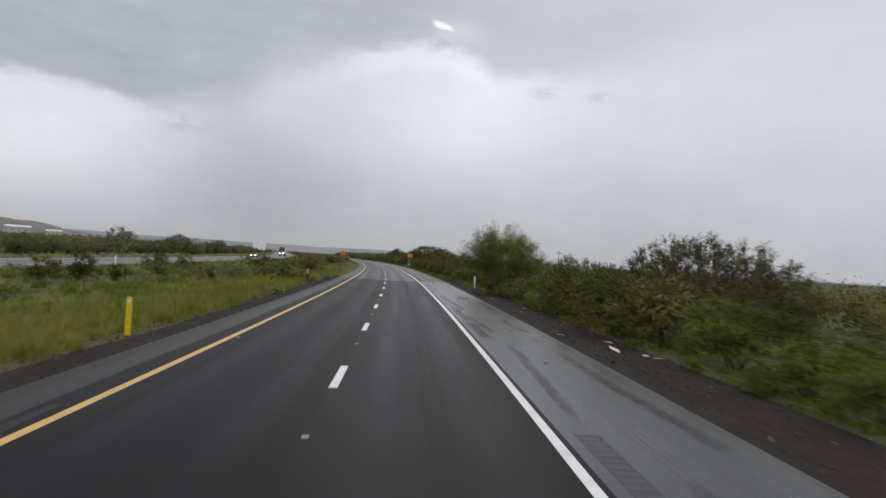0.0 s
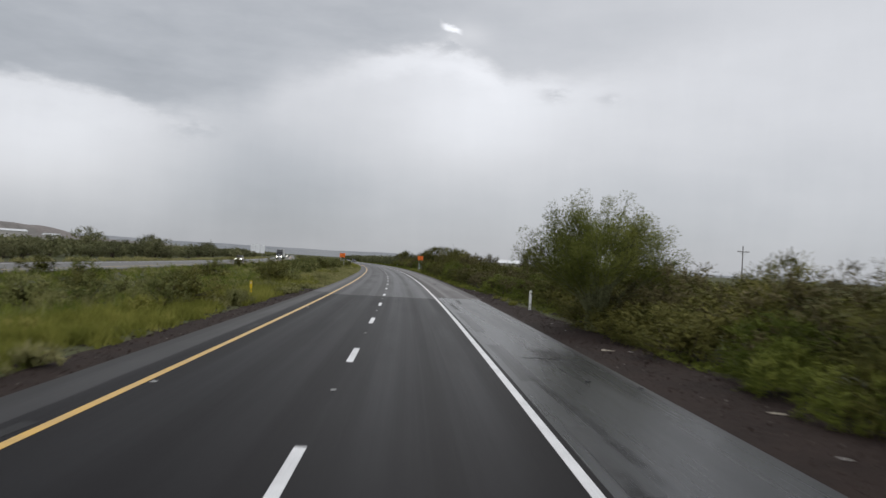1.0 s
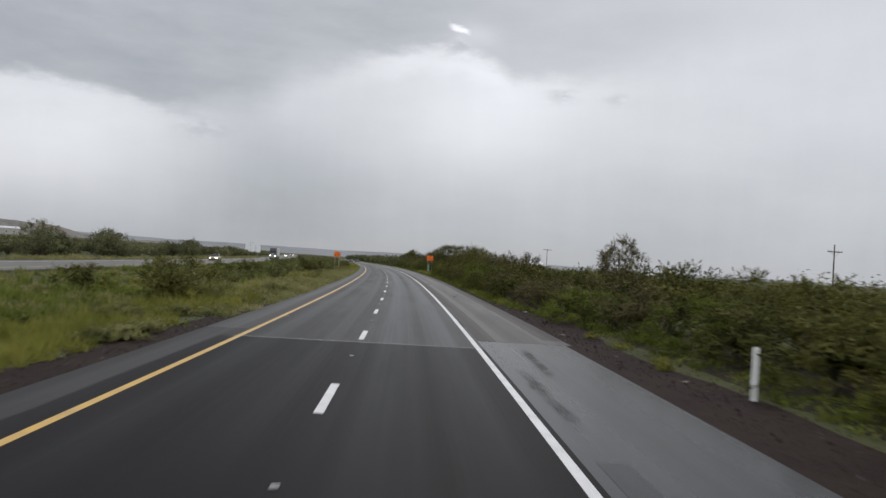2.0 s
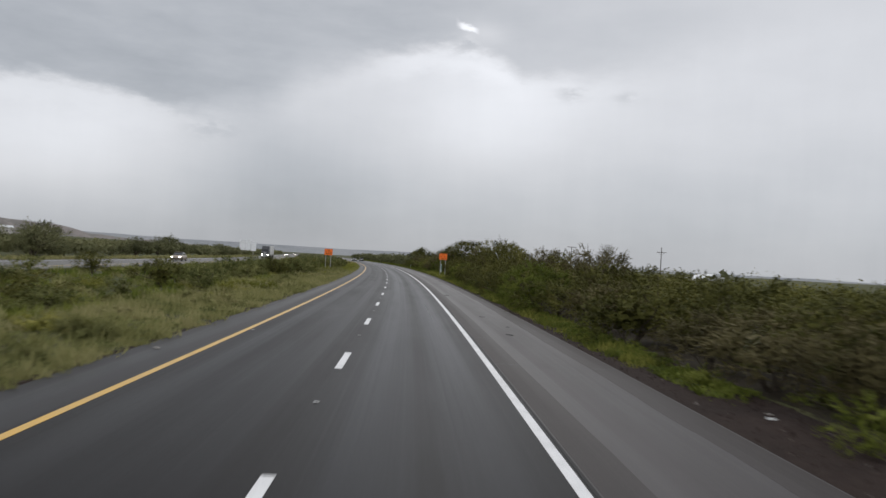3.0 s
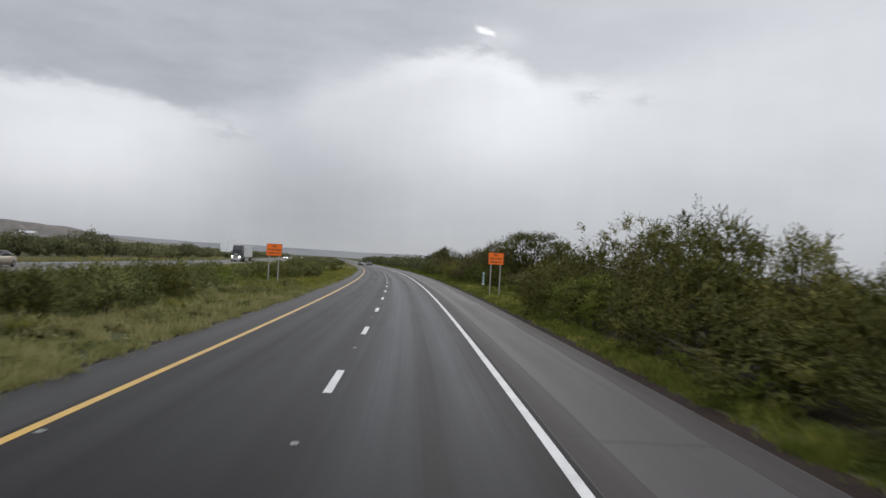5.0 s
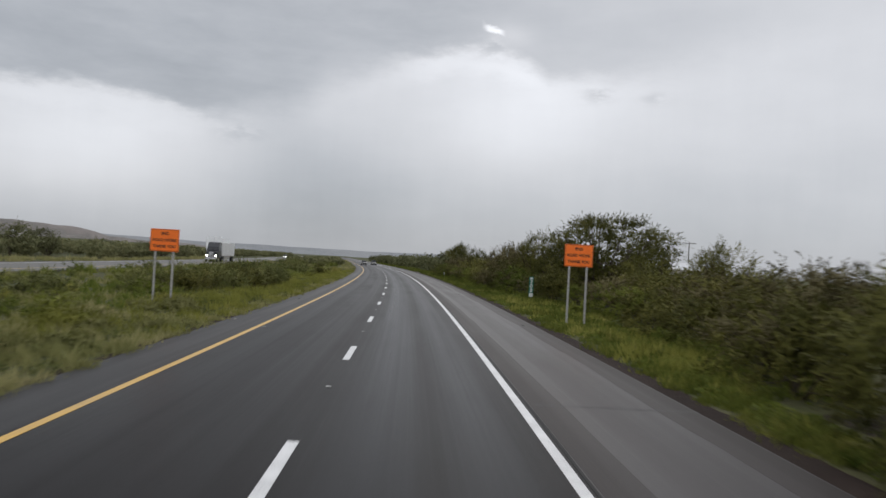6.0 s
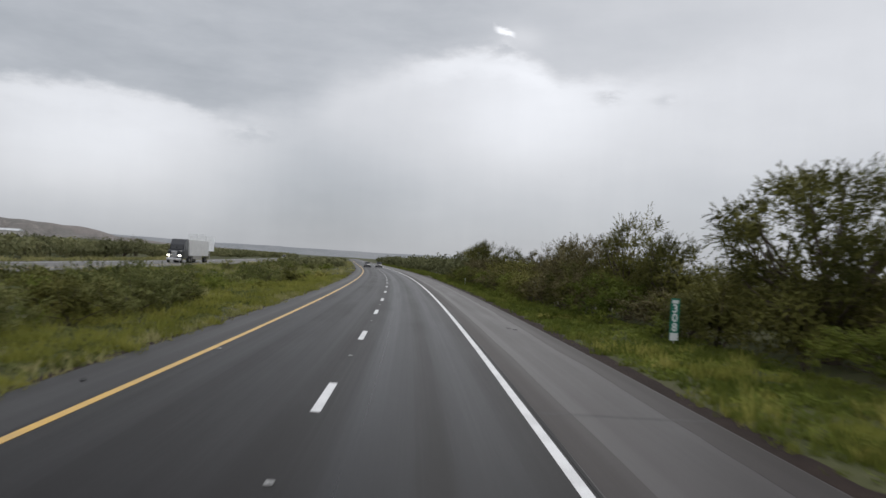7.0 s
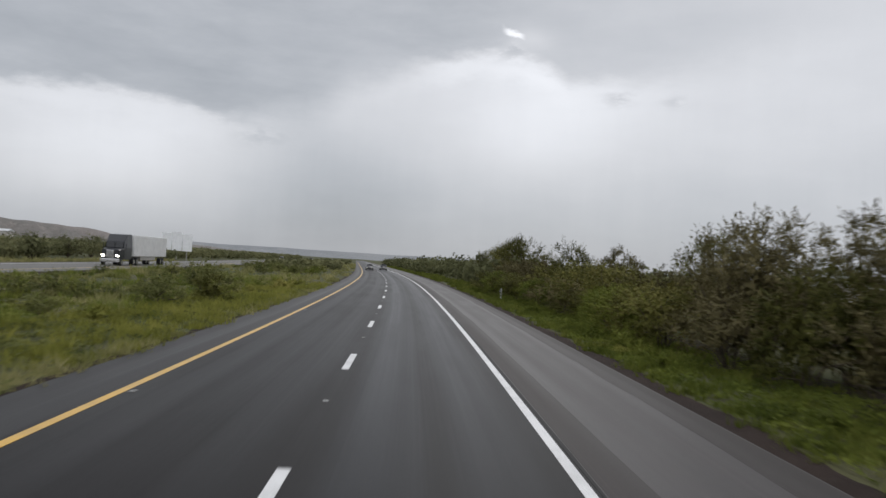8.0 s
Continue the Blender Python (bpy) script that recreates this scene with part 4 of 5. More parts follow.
# shrubs and bushes of the median
for ss, ll, size, tall in ((57, -21, 0.85, 0.95), (60, -19.5, 0.6, 0.9), (84, -19, 0.8, 0.7), (110, -17, 0.9, 0.75), (128, -14, 0.9, 0.75), (150, -15, 1.0, 0.8)):
    put_kind(SHRUB, int(ss), ss, ll, size, ss * 40, tall)
for i in range(76):
    ss = rnd.uniform(20, 430)
    ll = -rnd.uniform(11.5, 26.5) if ss > 60 else -rnd.uniform(14, 26.5)
    low = 0.5 if ss < 170 and ll < -15 else 1.0
    if 84 < ss < 168 and i % 3:
        continue
    put_kind(MEDIAN_SHRUB, rnd.randrange(5), ss, ll, rnd.uniform(0.55, 1.05), rnd.uniform(0, 360), rnd.uniform(0.6, 1.0) * low)
for i in range(20):
    ss = rnd.uniform(145, 330)
    put_kind(MEDIAN_SHRUB, rnd.randrange(5), ss, -rnd.uniform(11.5, 20), rnd.uniform(0.6, 1.05), rnd.uniform(0, 360), rnd.uniform(0.6, 0.95))
# the larger shrubs that stand out: (along, across, radius, height)
for i, (ss, ll, rr, hh) in enumerate(((69.8, -8.6, 1.5, 1.9), (67.6, -8.9, 1.2, 1.7), (75.3, -20.8, 1.6, 1.9), (52, -21.6, 1.6, 1.7), (65, -13.8, 1.5, 2.0), (68, -12.6, 1.2, 1.6), (73.6, -10.2, 1.1, 1.6), (76.4, -12, 1.3, 1.6),
                                      (79.5, -15, 1.4, 1.5), (101, -9.6, 1.5, 2.2), (104.5, -9.4, 1.6, 2.2), (108.4, -11.2, 1.5, 1.9), (95.7, -26.6, 1.5, 1.6), (96.8, -24, 1.4, 1.7),
                                      (155, -26, 1.5, 1.5), (160.5, -23.4, 1.5, 1.8), (146.8, -11.2, 1.4, 1.6), (150.5, -12.4, 1.7, 1.7), (260, -9.2, 1.2, 1.3), (281, -11.2, 1.2, 1.0),
                                      (291, -10.4, 1.5, 1.5), (294.5, -8.6, 1.3, 1.5), (315, -14, 1.8, 2.3), (124, -11.2, 1.5, 1.0), (128, -12.4, 1.5, 1.1))):
    put_kind(SHRUB if i % 3 == 0 else MEDIAN_SHRUB, i, ss, ll, rr / (1.8 if i % 3 == 0 else 1.6), 47 * i, hh / (2.6 if i % 3 == 0 else 2.0) / (rr / (1.8 if i % 3 == 0 else 1.6)))
# two dense stretches of scrub along the median edge
for s0, s1, edge_l in ((170.5, 204, ((170, 13.0), (176, 12.4), (181, 10.9), (193, 9.8), (204, 10.2))), (236, 262, ((236, 11.2), (241, 10.6), (246, 9.0), (256, 8.8), (262, 9.8)))):
    ss = s0
    while ss < s1:
        l0 = float(np.interp(ss, [a for a, _ in edge_l], [b for _, b in edge_l]))
        for row in range(2):
            rr, hh = rnd.uniform(1.2, 1.6), (rnd.uniform(1.9, 2.4) if s0 < 200 else rnd.uniform(1.5, 1.95)) + 0.1 * row
            kind, base_r, base_h = (SHRUB, 1.8, 2.6) if rnd.random() < 0.3 else (MEDIAN_SHRUB, 1.6, 2.0)
            put_kind(kind, rnd.randrange(6), ss + rnd.uniform(-0.8, 0.8), -(l0 + row * 2.3 + rnd.uniform(-0.3, 0.4)), rr / base_r, rnd.uniform(0, 360), hh / base_h / (rr / base_r))
        ss += 2.7
for i, (ss, ll) in enumerate(((85.2, 8.6), (86.4, 8.9), (90.5, 8.8), (94.0, 8.6))):
    put_kind(SAGE, i, ss, ll, 0.45, 80 * i, 0.8)
for i, (ss, ll, size) in enumerate(((71.7, -6.9, 1.1), (73.6, -7.0, 1.0), (69.5, -7.2, 0.9), (49.4, -6.4, 0.75), (47.8, -6.6, 0.6), (112, -6.4, 0.6), (109, -6.8, 0.8))):
    put_kind(PALE, i, ss, ll, size, 61 * i, 1.1)
for i in range(78):
    ss = rnd.uniform(84, 225)
    put_kind(PALE, rnd.randrange(4), ss, -rnd.uniform(6.2, 9.6), rnd.uniform(0.5, 1.2), rnd.uniform(0, 360), rnd.uniform(0.6, 1.1))
for i in range(64):
    ss = rnd.uniform(12, 420)
    put_kind(BUSH, rnd.randrange(5), ss, -rnd.uniform(9.5, 27), rnd.uniform(0.6, 1.4), rnd.uniform(0, 360), rnd.uniform(0.35, 0.7) if 84 < ss < 168 else rnd.uniform(0.6, 0.95))
for i in range(76):
    ss = rnd.uniform(8, 330)
    put_kind(SAGE, rnd.randrange(3), ss, -rnd.uniform(7.4, 9.5) if i < 30 else -rnd.uniform(9, 22), rnd.uniform(0.45, 1.15), rnd.uniform(0, 360), rnd.uniform(0.6, 1.0))
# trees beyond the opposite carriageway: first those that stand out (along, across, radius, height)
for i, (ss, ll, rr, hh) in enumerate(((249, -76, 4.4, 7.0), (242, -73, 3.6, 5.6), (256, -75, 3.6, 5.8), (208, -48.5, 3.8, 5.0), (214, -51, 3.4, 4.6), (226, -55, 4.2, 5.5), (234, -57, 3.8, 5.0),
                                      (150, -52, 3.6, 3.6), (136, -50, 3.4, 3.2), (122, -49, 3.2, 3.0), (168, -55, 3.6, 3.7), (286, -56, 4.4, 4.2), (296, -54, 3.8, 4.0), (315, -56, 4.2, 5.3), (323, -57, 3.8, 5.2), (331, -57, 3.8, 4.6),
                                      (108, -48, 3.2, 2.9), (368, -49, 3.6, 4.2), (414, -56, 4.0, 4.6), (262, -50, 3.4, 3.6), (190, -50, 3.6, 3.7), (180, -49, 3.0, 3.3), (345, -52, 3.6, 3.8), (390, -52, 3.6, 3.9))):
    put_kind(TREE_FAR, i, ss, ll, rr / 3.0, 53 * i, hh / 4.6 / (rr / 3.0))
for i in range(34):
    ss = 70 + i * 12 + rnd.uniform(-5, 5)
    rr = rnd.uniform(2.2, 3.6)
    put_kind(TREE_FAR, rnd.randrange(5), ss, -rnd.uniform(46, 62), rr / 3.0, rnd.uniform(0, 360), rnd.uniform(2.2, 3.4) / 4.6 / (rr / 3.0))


# far scrub: clumps of foliage that nobody could count
def far_scrub(name, n, srange, lrange, hrange, seed, label, per=130, leaf=0.7, mat=None):
    rng = np.random.default_rng(seed)
    ss, ll = rng.uniform(*srange, n), rng.uniform(*lrange, n)
    hh = rng.uniform(*hrange, n)
    X, Y = xy(ss, ll)
    Z = ground_z(ss, ll)
    d = rng.normal(0, 1, (n, per, 3))
    d /= np.linalg.norm(d, axis=2, keepdims=True)
    d *= rng.uniform(0.35, 1.0, (n, per, 1)) ** 0.5 * (1 + 0.25 * np.sin(4 * np.arctan2(d[..., 1:2], d[..., :1]) + ss[:, None, None]))
    c = np.stack([X, Y, Z + hh * 0.5], -1)[:, None] + d * np.stack([hh * 0.75, hh * 0.75, hh * 0.5], -1)[:, None]
    v, f = leaf_tris(c.reshape(-1, 3), d.reshape(-1, 3) + (0, 0, 0.2), leaf, 0.8, rng)
    tagged(new(name, mesh_np(name, v, f, mat or M_FAR_HAZED)), label, "scrub", kind="stuff")


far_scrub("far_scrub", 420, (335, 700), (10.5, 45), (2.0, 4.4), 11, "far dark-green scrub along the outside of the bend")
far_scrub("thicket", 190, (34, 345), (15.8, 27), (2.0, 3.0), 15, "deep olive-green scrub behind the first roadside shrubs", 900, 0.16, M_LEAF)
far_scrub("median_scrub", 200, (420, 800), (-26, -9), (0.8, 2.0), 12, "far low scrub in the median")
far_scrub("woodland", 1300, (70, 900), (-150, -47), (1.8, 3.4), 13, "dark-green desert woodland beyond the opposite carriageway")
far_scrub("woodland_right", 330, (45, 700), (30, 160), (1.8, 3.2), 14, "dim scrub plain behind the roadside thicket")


# grass
def grass(name, n, srange, lrange, hrange, mat, seed, label, blades=7, width=0.028):
    rng = np.random.default_rng(seed)
    m = n // 9
    cs, cl = rng.uniform(*srange, m), rng.uniform(*lrange, m)
    big = rng.uniform(0.45, 1.35, m)
    pick = rng.integers(0, m, n)
    ds, dl = rng.normal(0, 0.42, n), rng.normal(0, 0.32, n)
    ss, ll = cs[pick] + ds * big[pick], np.clip(cl[pick] + dl * big[pick], lrange[0] - 0.2, lrange[1] + 0.2)
    tuft = big[pick] * np.exp(-(ds ** 2 + dl ** 2) * 1.6)
    X, Y = xy(ss, ll)
    base = np.stack([X, Y, ground_z(ss, ll) - 0.02], -1)
    hh = rng.uniform(*hrange, n) * (0.35 + 0.85 * tuft)
    b = np.repeat(base, blades, 0) + np.concatenate([rng.normal(0, 0.11, (n * blades, 2)), np.zeros((n * blades, 1))], 1)
    h = np.repeat(hh, blades) * rng.uniform(0.5, 1.2, n * blades)
    lean = rng.normal(0, 0.33, (n * blades, 2)) * h[:, None]
    a = rng.uniform(0, 2 * math.pi, n * blades)
    wv = np.stack([np.cos(a), np.sin(a), np.zeros_like(a)], -1) * (width * rng.uniform(0.6, 1.5, (n * blades, 1)))
    tip = b + np.stack([lean[:, 0], lean[:, 1], h], -1)
    v = np.stack([b - wv, b + wv, tip], 1).reshape(-1, 3)
    f = np.arange(len(v)).reshape(-1, 3)
    tagged(new(name, mesh_np(name, v, f, mat)), label, "grass", kind="stuff")


grass("median_edge_grass", 7500, (4, 110), (-10.5, -6.6), (0.25, 0.6), M_TUFT, 21, "tall yellow-green grass along the median edge", 8)
grass("median_edge_grass", 6000, (105, 220), (-10.5, -5.4), (0.2, 0.5), M_GRASS_PALE, 22, "pale seeding grass along the median edge", 8)
grass("median_edge_grass", 6000, (212, 330), (-10.5, -5.4), (0.18, 0.45), M_TUFT, 37, "yellow-green wet grass along the median edge", 8)
grass("median_grass", 12000, (10, 360), (-27, -10), (0.25, 0.65), M_GRASS, 23, "rough green grass and weeds in the median", 8, 0.04)
grass("pale_grass", 8000, (10, 360), (-27, -9), (0.25, 0.6), M_GRASS_PALE, 33, "patches of pale dry grass in the median", 8, 0.04)
grass("verge_grass", 1300, (4, 120), (9.7, 11.8), (0.1, 0.28), M_GRASS_LOW, 24, "wet grass at the foot of the thicket", 8)
grass("verge_grass", 3600, (117, 212), (7.8, 8.95), (0.1, 0.34), M_GRASS_LOW, 29, "strip of low wet grass between gravel edge and thicket", 8)
grass("verge_grass", 8300, (208, 340), (7.75, 12.8), (0.1, 0.36), M_GRASS_LOW, 25, "low wet grass between shoulder and thicket", 8)
grass("verge_tufts", 600, (114, 212), (7.9, 8.7), (0.15, 0.4), M_TUFT, 38, "yellow-green tufts at the foot of the thicket", 8)
grass("verge_tufts", 700, (208, 250), (7.9, 12.0), (0.2, 0.5), M_TUFT, 35, "yellow-green tufts between shoulder and thicket", 8)
# a mat of small weeds between the blades
def weeds(name, n, srange, lrange, mat, seed, label):
    rng = np.random.default_rng(seed)
    m = n // 40
    pick = rng.integers(0, m, n)
    cs, cl, big = rng.uniform(*srange, m), rng.uniform(*lrange, m), rng.uniform(0.25, 0.8, m)
    ds, dl = rng.normal(0, 1, n), rng.normal(0, 0.8, n)
    ss, ll = cs[pick] + ds * big[pick] * 0.6, np.clip(cl[pick] + dl * big[pick] * 0.6, lrange[0] - 0.1, lrange[1] + 0.3)
    X, Y = xy(ss, ll)
    high = 0.30 * big[pick] * np.exp(-(ds ** 2 + dl ** 2) * 0.45) * rng.uniform(0.3, 1.0, n)
    c = np.stack([X, Y, ground_z(ss, ll) + 0.02 + high], -1)
    v, f = leaf_tris(c, np.stack([rng.normal(0, 0.5, n), rng.normal(0, 0.5, n) - 0.3, np.ones(n)], -1), 0.13, 0.55, rng)
    tagged(new(name, mesh_np(name, v, f, mat)), label, "weeds", kind="stuff")


weeds("verge_weeds", 18000, (112, 212), (8.1, 9.1), M_LEAF_FRESH, 55, "mat of small wet weeds at the foot of the thicket")
weeds("verge_weeds", 54000, (208, 340), (8.0, 13.2), M_LEAF_FRESH, 51, "mat of small wet weeds beside the thicket")
weeds("verge_weeds", 9000, (8, 112), (9.6, 11.5), M_LEAF_FRESH, 54, "mat of small wet weeds along the gravel verge")
weeds("median_weeds", 36000, (40, 112), (-17.5, -9.5), M_GRASS_LOW, 53, "band of fresh green weeds in the median")
weeds("median_weeds", 60000, (90, 330), (-11.0, -5.7), M_LEAF_GREY, 52, "mat of small grey-green weeds in the median grass")
grass("far_verge_grass", 5000, (330, 600), (7.8, 12), (0.3, 0.5), M_GRASS_LOW, 26, "grass beside the far bend", 7, 0.05)
grass("far_median_grass", 5500, (330, 640), (-27, -5.6), (0.3, 0.7), M_GRASS_PALE, 27, "pale grass in the far median", 7, 0.05)
grass("outer_verge_grass", 6000, (40, 420), (-47, -41.2), (0.25, 0.6), M_GRASS_PALE, 28, "pale grass beyond the opposite carriageway", 7, 0.05)
grass("shoulder_grass", 3000, (96, 330), (-5.9, -5.4), (0.1, 0.3), M_GRASS_PALE, 36, "short pale grass creeping over the shoulder edge", 8)


# ---------------------------------------------------------------- hills
def ridge(name, az_h, dist, depth, mat, label, seed):
    """A ridge at a distance: (azimuth in degrees, height in metres) along its crest."""
    azs = np.array([a for a, _ in az_h], float)
    hs = np.array([h_ for _, h_ in az_h], float)
    a = np.linspace(azs[0], azs[-1], 160)
    rng = np.random.default_rng(seed)
    h_ = np.interp(a, azs, hs)
    for p in (3, 7, 15, 31):
        h_ = h_ + np.sin(a / (azs[-1] - azs[0]) * p * 6.28 + rng.uniform(0, 6)) * hs.max() * 0.07 / p ** 0.6
    prof = [(-1.0, -0.15), (-0.75, 0.12), (-0.5, 0.34), (-0.3, 0.66), (-0.12, 0.92), (0.0, 1.0), (0.4, 0.9), (1.0, -0.15)]
    v = []
    for d, k in prof:
        gully = 1 + 0.14 * np.sin(a * 3.1 + d * 4) + 0.08 * np.sin(a * 8.3 + 2)
        r = dist + d * depth * (gully if abs(d) > 0.05 else 1)
        v.append(np.stack([np.sin(np.radians(a)) * r, np.cos(np.radians(a)) * r, np.maximum(h_, 0) * k * (gully if 0 < k < 0.9 else 1)], -1))
    v = np.array(v)
    idx = np.arange(v.shape[0] * v.shape[1]).reshape(v.shape[:2])
    f = np.stack([idx[:-1, :-1], idx[:-1, 1:], idx[1:, 1:], idx[1:, :-1]], -1).reshape(-1, 4)
    structure(name, mesh_np(name, v.reshape(-1, 3), f, mat, smooth=True), label, "hill")


ridge("hill", [(-60, 80), (-45, 86), (-33, 72), (-28, 63), (-26, 57), (-24, 44), (-22.5, 26), (-20, 14), (-14, 4)], 2900, 420, M_HILL, "bare brown flat-topped hill in the distance", 1)
ridge("far_ridge", [(-50, 60), (-25, 46), (-16, 38), (-8, 33), (-2, 31), (4, 23), (14, 14), (24, 8), (34, 2)], 4300, 420, M_RIDGE_HAZED, "low ridge along the rainy horizon, coloured pale grey for haze", 2)


# ---------------------------------------------------------------- signs and posts
def text_part(name, words, size, mat, parent, x, z, y, label=""):
    cu = bpy.data.curves.new(name, "FONT")
    cu.body, cu.size, cu.align_x, cu.align_y = words, size, "CENTER", "CENTER"
    cu.extrude, cu.offset = 0.001, size * 0.03
    tmp = new(name, cu)
    me = bpy.data.meshes.new_from_object(tmp.evaluated_get(bpy.context.evaluated_depsgraph_get()))
    bpy.data.objects.remove(tmp)
    me.materials.clear()
    me.materials.append(mat)
    return child(name, me, parent, label, Matrix.Translation((x, y, z)) @ Matrix.Rotation(radians(90), 4, "X"))


def work_sign(s, l, bottom, w_, h_, turn, label):
    ob = thing("road_work_sign", placed(s, l, float(ground_z(s, l)), turn), label, "road sign", "road work signs")
    bm = box(w_, 0.012, h_, (0, 0, bottom), 0.004)
    panel = part("panel", bm, M_ORANGE, ob, "fluorescent orange panel")
    bar = bmesh.new()
    for z in (bottom + 0.022, bottom + h_ - 0.036):
        box(w_ - 0.05, 0.003, 0.014, (0, -0.0085, z), 0, bar)
    for x in (-w_ / 2 + 0.03, w_ / 2 - 0.03):
        box(0.014, 0.003, h_ - 0.07, (x, -0.0085, bottom + 0.035), 0, bar)
    part("border", bar, M_BLACK, panel, "thin black border")
    for words, f in (("END", 0.79), ("ROAD WORK", 0.50), ("THANK YOU", 0.22)):
        text_part("lettering", words, h_ * 0.172, M_BLACK, panel, 0, bottom + h_ * f, -0.0085, "black lettering " + words)
    for x in (-w_ * 0.31, w_ * 0.31):
        bm = box(0.09, 0.06, bottom + h_ + 0.25, (x, 0.04, -0.3), 0.006)
        for k in range(12):
            box(0.018, 0.062, 0.018, (x, 0.04, 0.4 + k * 0.2), 0, bm)
        part("post", bm, M_GALV, ob, "perforated steel post")
    return ob


work_sign(226.8, 9.25, 2.74, 1.32, 1.02, 2, "orange END ROAD WORK sign on two steel posts in the grass")
work_sign(227.3, -9.6, 2.35, 1.32, 1.02, -4, "orange END ROAD WORK sign on two steel posts in the median")


def mile_marker(s, l):
    ob = thing("mile_marker", placed(s, l, float(ground_z(s, l)), 4), "green vertical mile marker reading 308 at the grass edge", "mile marker")
    panel = part("panel", box(0.34, 0.008, 1.50, (0, 0, 0.28), 0.004), M_GREEN, ob, "green panel with white figures")
    part("top_bar", box(0.24, 0.002, 0.12, (0, -0.006, 1.60)), M_SIGN_WHITE, panel, "small white word bar")
    for i, figure in enumerate("308"):
        text_part("figure", figure, 0.40, M_SIGN_WHITE, panel, 0, 1.41 - i * 0.33, -0.006)
    part("sticker", box(0.30, 0.003, 0.27, (0, -0.0065, 0.29)), M_SIGN_WHITE, panel, "white square plate")
    part("post", box(0.05, 0.04, 2.0, (0, 0.026, -0.3), 0.005), M_GALV, ob, "steel post")


mile_marker(249.6, 10.9)


def delineator(s, l, height, mat, label, lean=0):
    ob = thing("delineator_post", placed(s, l, float(ground_z(s, l)), lean), label, "marker post", "delineator posts")
    bm = bmesh.new()
    # a flat plastic post, gently curved across, with a rounded top
    for k in range(5):
        x = (k - 2) * 0.03
        box(0.032, 0.012, height - 0.015 * abs(k - 2), (x, 0.010 * (abs(k - 2) / 2) ** 2, 0), 0.002, bm)
    part("post", bm, mat, ob)
    part("reflector", box(0.07, 0.004, 0.09, (0, -0.013, height - 0.17), 0.002), M_REFLECTOR, ob, "pale reflector")
    part("foot", box(0.16, 0.06, 0.05, (0, 0.005, -0.02), 0.01), M_RUBBER, ob, "black rubber foot")
    return ob


for s in (22.8, 80.3):
    delineator(s, -7.75 if s > 30 else -6.35, 1.12 if s < 60 else 1.0, M_POST_YELLOW, "yellow plastic delineator post in the median grass", 3)
for s, l in ((80.4, 8.98), (317.0, 9.3)):
    delineator(s, l, 1.22 if s < 100 else 0.95, M_POST_WHITE, "white plastic delineator post on the gravel verge", -3)
delineator(79.7, -26.2, 1.2, M_POST_WHITE, "weathered white marker post beside the opposite carriageway", 0)


def guide_sign_back(s, l):
    ob = thing("guide_sign", placed(s, l, float(ground_z(s, l)), 4), "bare aluminium back of a large highway guide sign", "highway sign")
    # three upright panels side by side, the first two a little taller
    for x, w_, low, high in ((-2.35, 2.2, 2.05, 6.2), (0.0, 2.3, 1.95, 6.45), (2.35, 2.2, 1.9, 5.9)):
        bm = bmesh.new()
        for k in range(4):
            box(w_ / 4 - 0.006, 0.05, high - low, (x + (k - 1.5) * w_ / 4, 0.012 * (k % 2), low), 0.008, bm)
        part("panel", bm, M_ALU, ob, "ribbed bare aluminium panel")
    for x in (-2.3, 0, 2.3):
        bm = box(0.2, 0.03, 6.0, (x, 0.21, -0.6), 0.0)
        box(0.03, 0.16, 6.0, (x, 0.12, -0.6), 0.0, bm)
        box(0.2, 0.03, 6.0, (x, 0.055, -0.6), 0.0, bm)
        part("post", bm, M_GALV, ob, "steel beam post")


guide_sign_back(448, -47.5)


def utility_pole(s, l, height, wide, under):
    """under: how far the cross-arm sits below the top."""
    ob = thing("utility_pole", placed(s, l, float(ground_z(s, l)), 10), "weathered wooden utility pole with a cross-arm", "utility pole", "utility poles")
    part("mast", rod(0.15, 0.09, (0, 0, -0.6), (0, 0, height), 10), M_POLE, ob)
    arm = part("cross_arm", box(wide, 0.12, 0.14, (0, -0.14, height - under), 0.01), M_POLE, ob)
    for q in (-0.46, -0.25, 0.25, 0.46):
        x = q * wide
        part("insulator", rod(0.06, 0.035, (x, -0.14, height - under + 0.14), (x, -0.14, height - under + 0.36), 8), M_STUCCO, arm)
    for x in (-0.8, 0.8):
        part("brace", rod(0.025, 0.025, (x, -0.16, height - under + 0.07), (0, -0.16, height - under - 0.7), 5), M_GALV, ob)


for s, height, wide, under in ((183.6, 10.6, 2.7, 1.2), (287.7, 10.4, 2.7, 1.3), (365.3, 11.4, 3.5, 0.3)):
    utility_pole(s, 69.5, height, wide, under)


# ---------------------------------------------------------------- vehicles
def wheel(parent, x, y, r, wdt):
    bm = bmesh.new()
    m = Matrix.Translation((x, y, r)) @ Matrix.Rotation(radians(90), 4, "Y")
    bmesh.ops.create_cone(bm, cap_ends=True, segments=20, radius1=r, radius2=r, depth=wdt, matrix=m)
    bmesh.ops.bevel(bm, geom=[e for e in bm.edges if len(e.link_faces) == 2 and e.calc_face_angle(0) > 1], offset=0.04, segments=2, affect="EDGES")
    tyre = part("wheel", bm, M_RUBBER, parent, "black tyre")
    bm = bmesh.new()
    bmesh.ops.create_cone(bm, cap_ends=True, segments=16, radius1=r * 0.58, radius2=r * 0.58, depth=wdt + 0.02, matrix=m)
    part("rim", bm, M_CHROME, tyre, "metal rim")


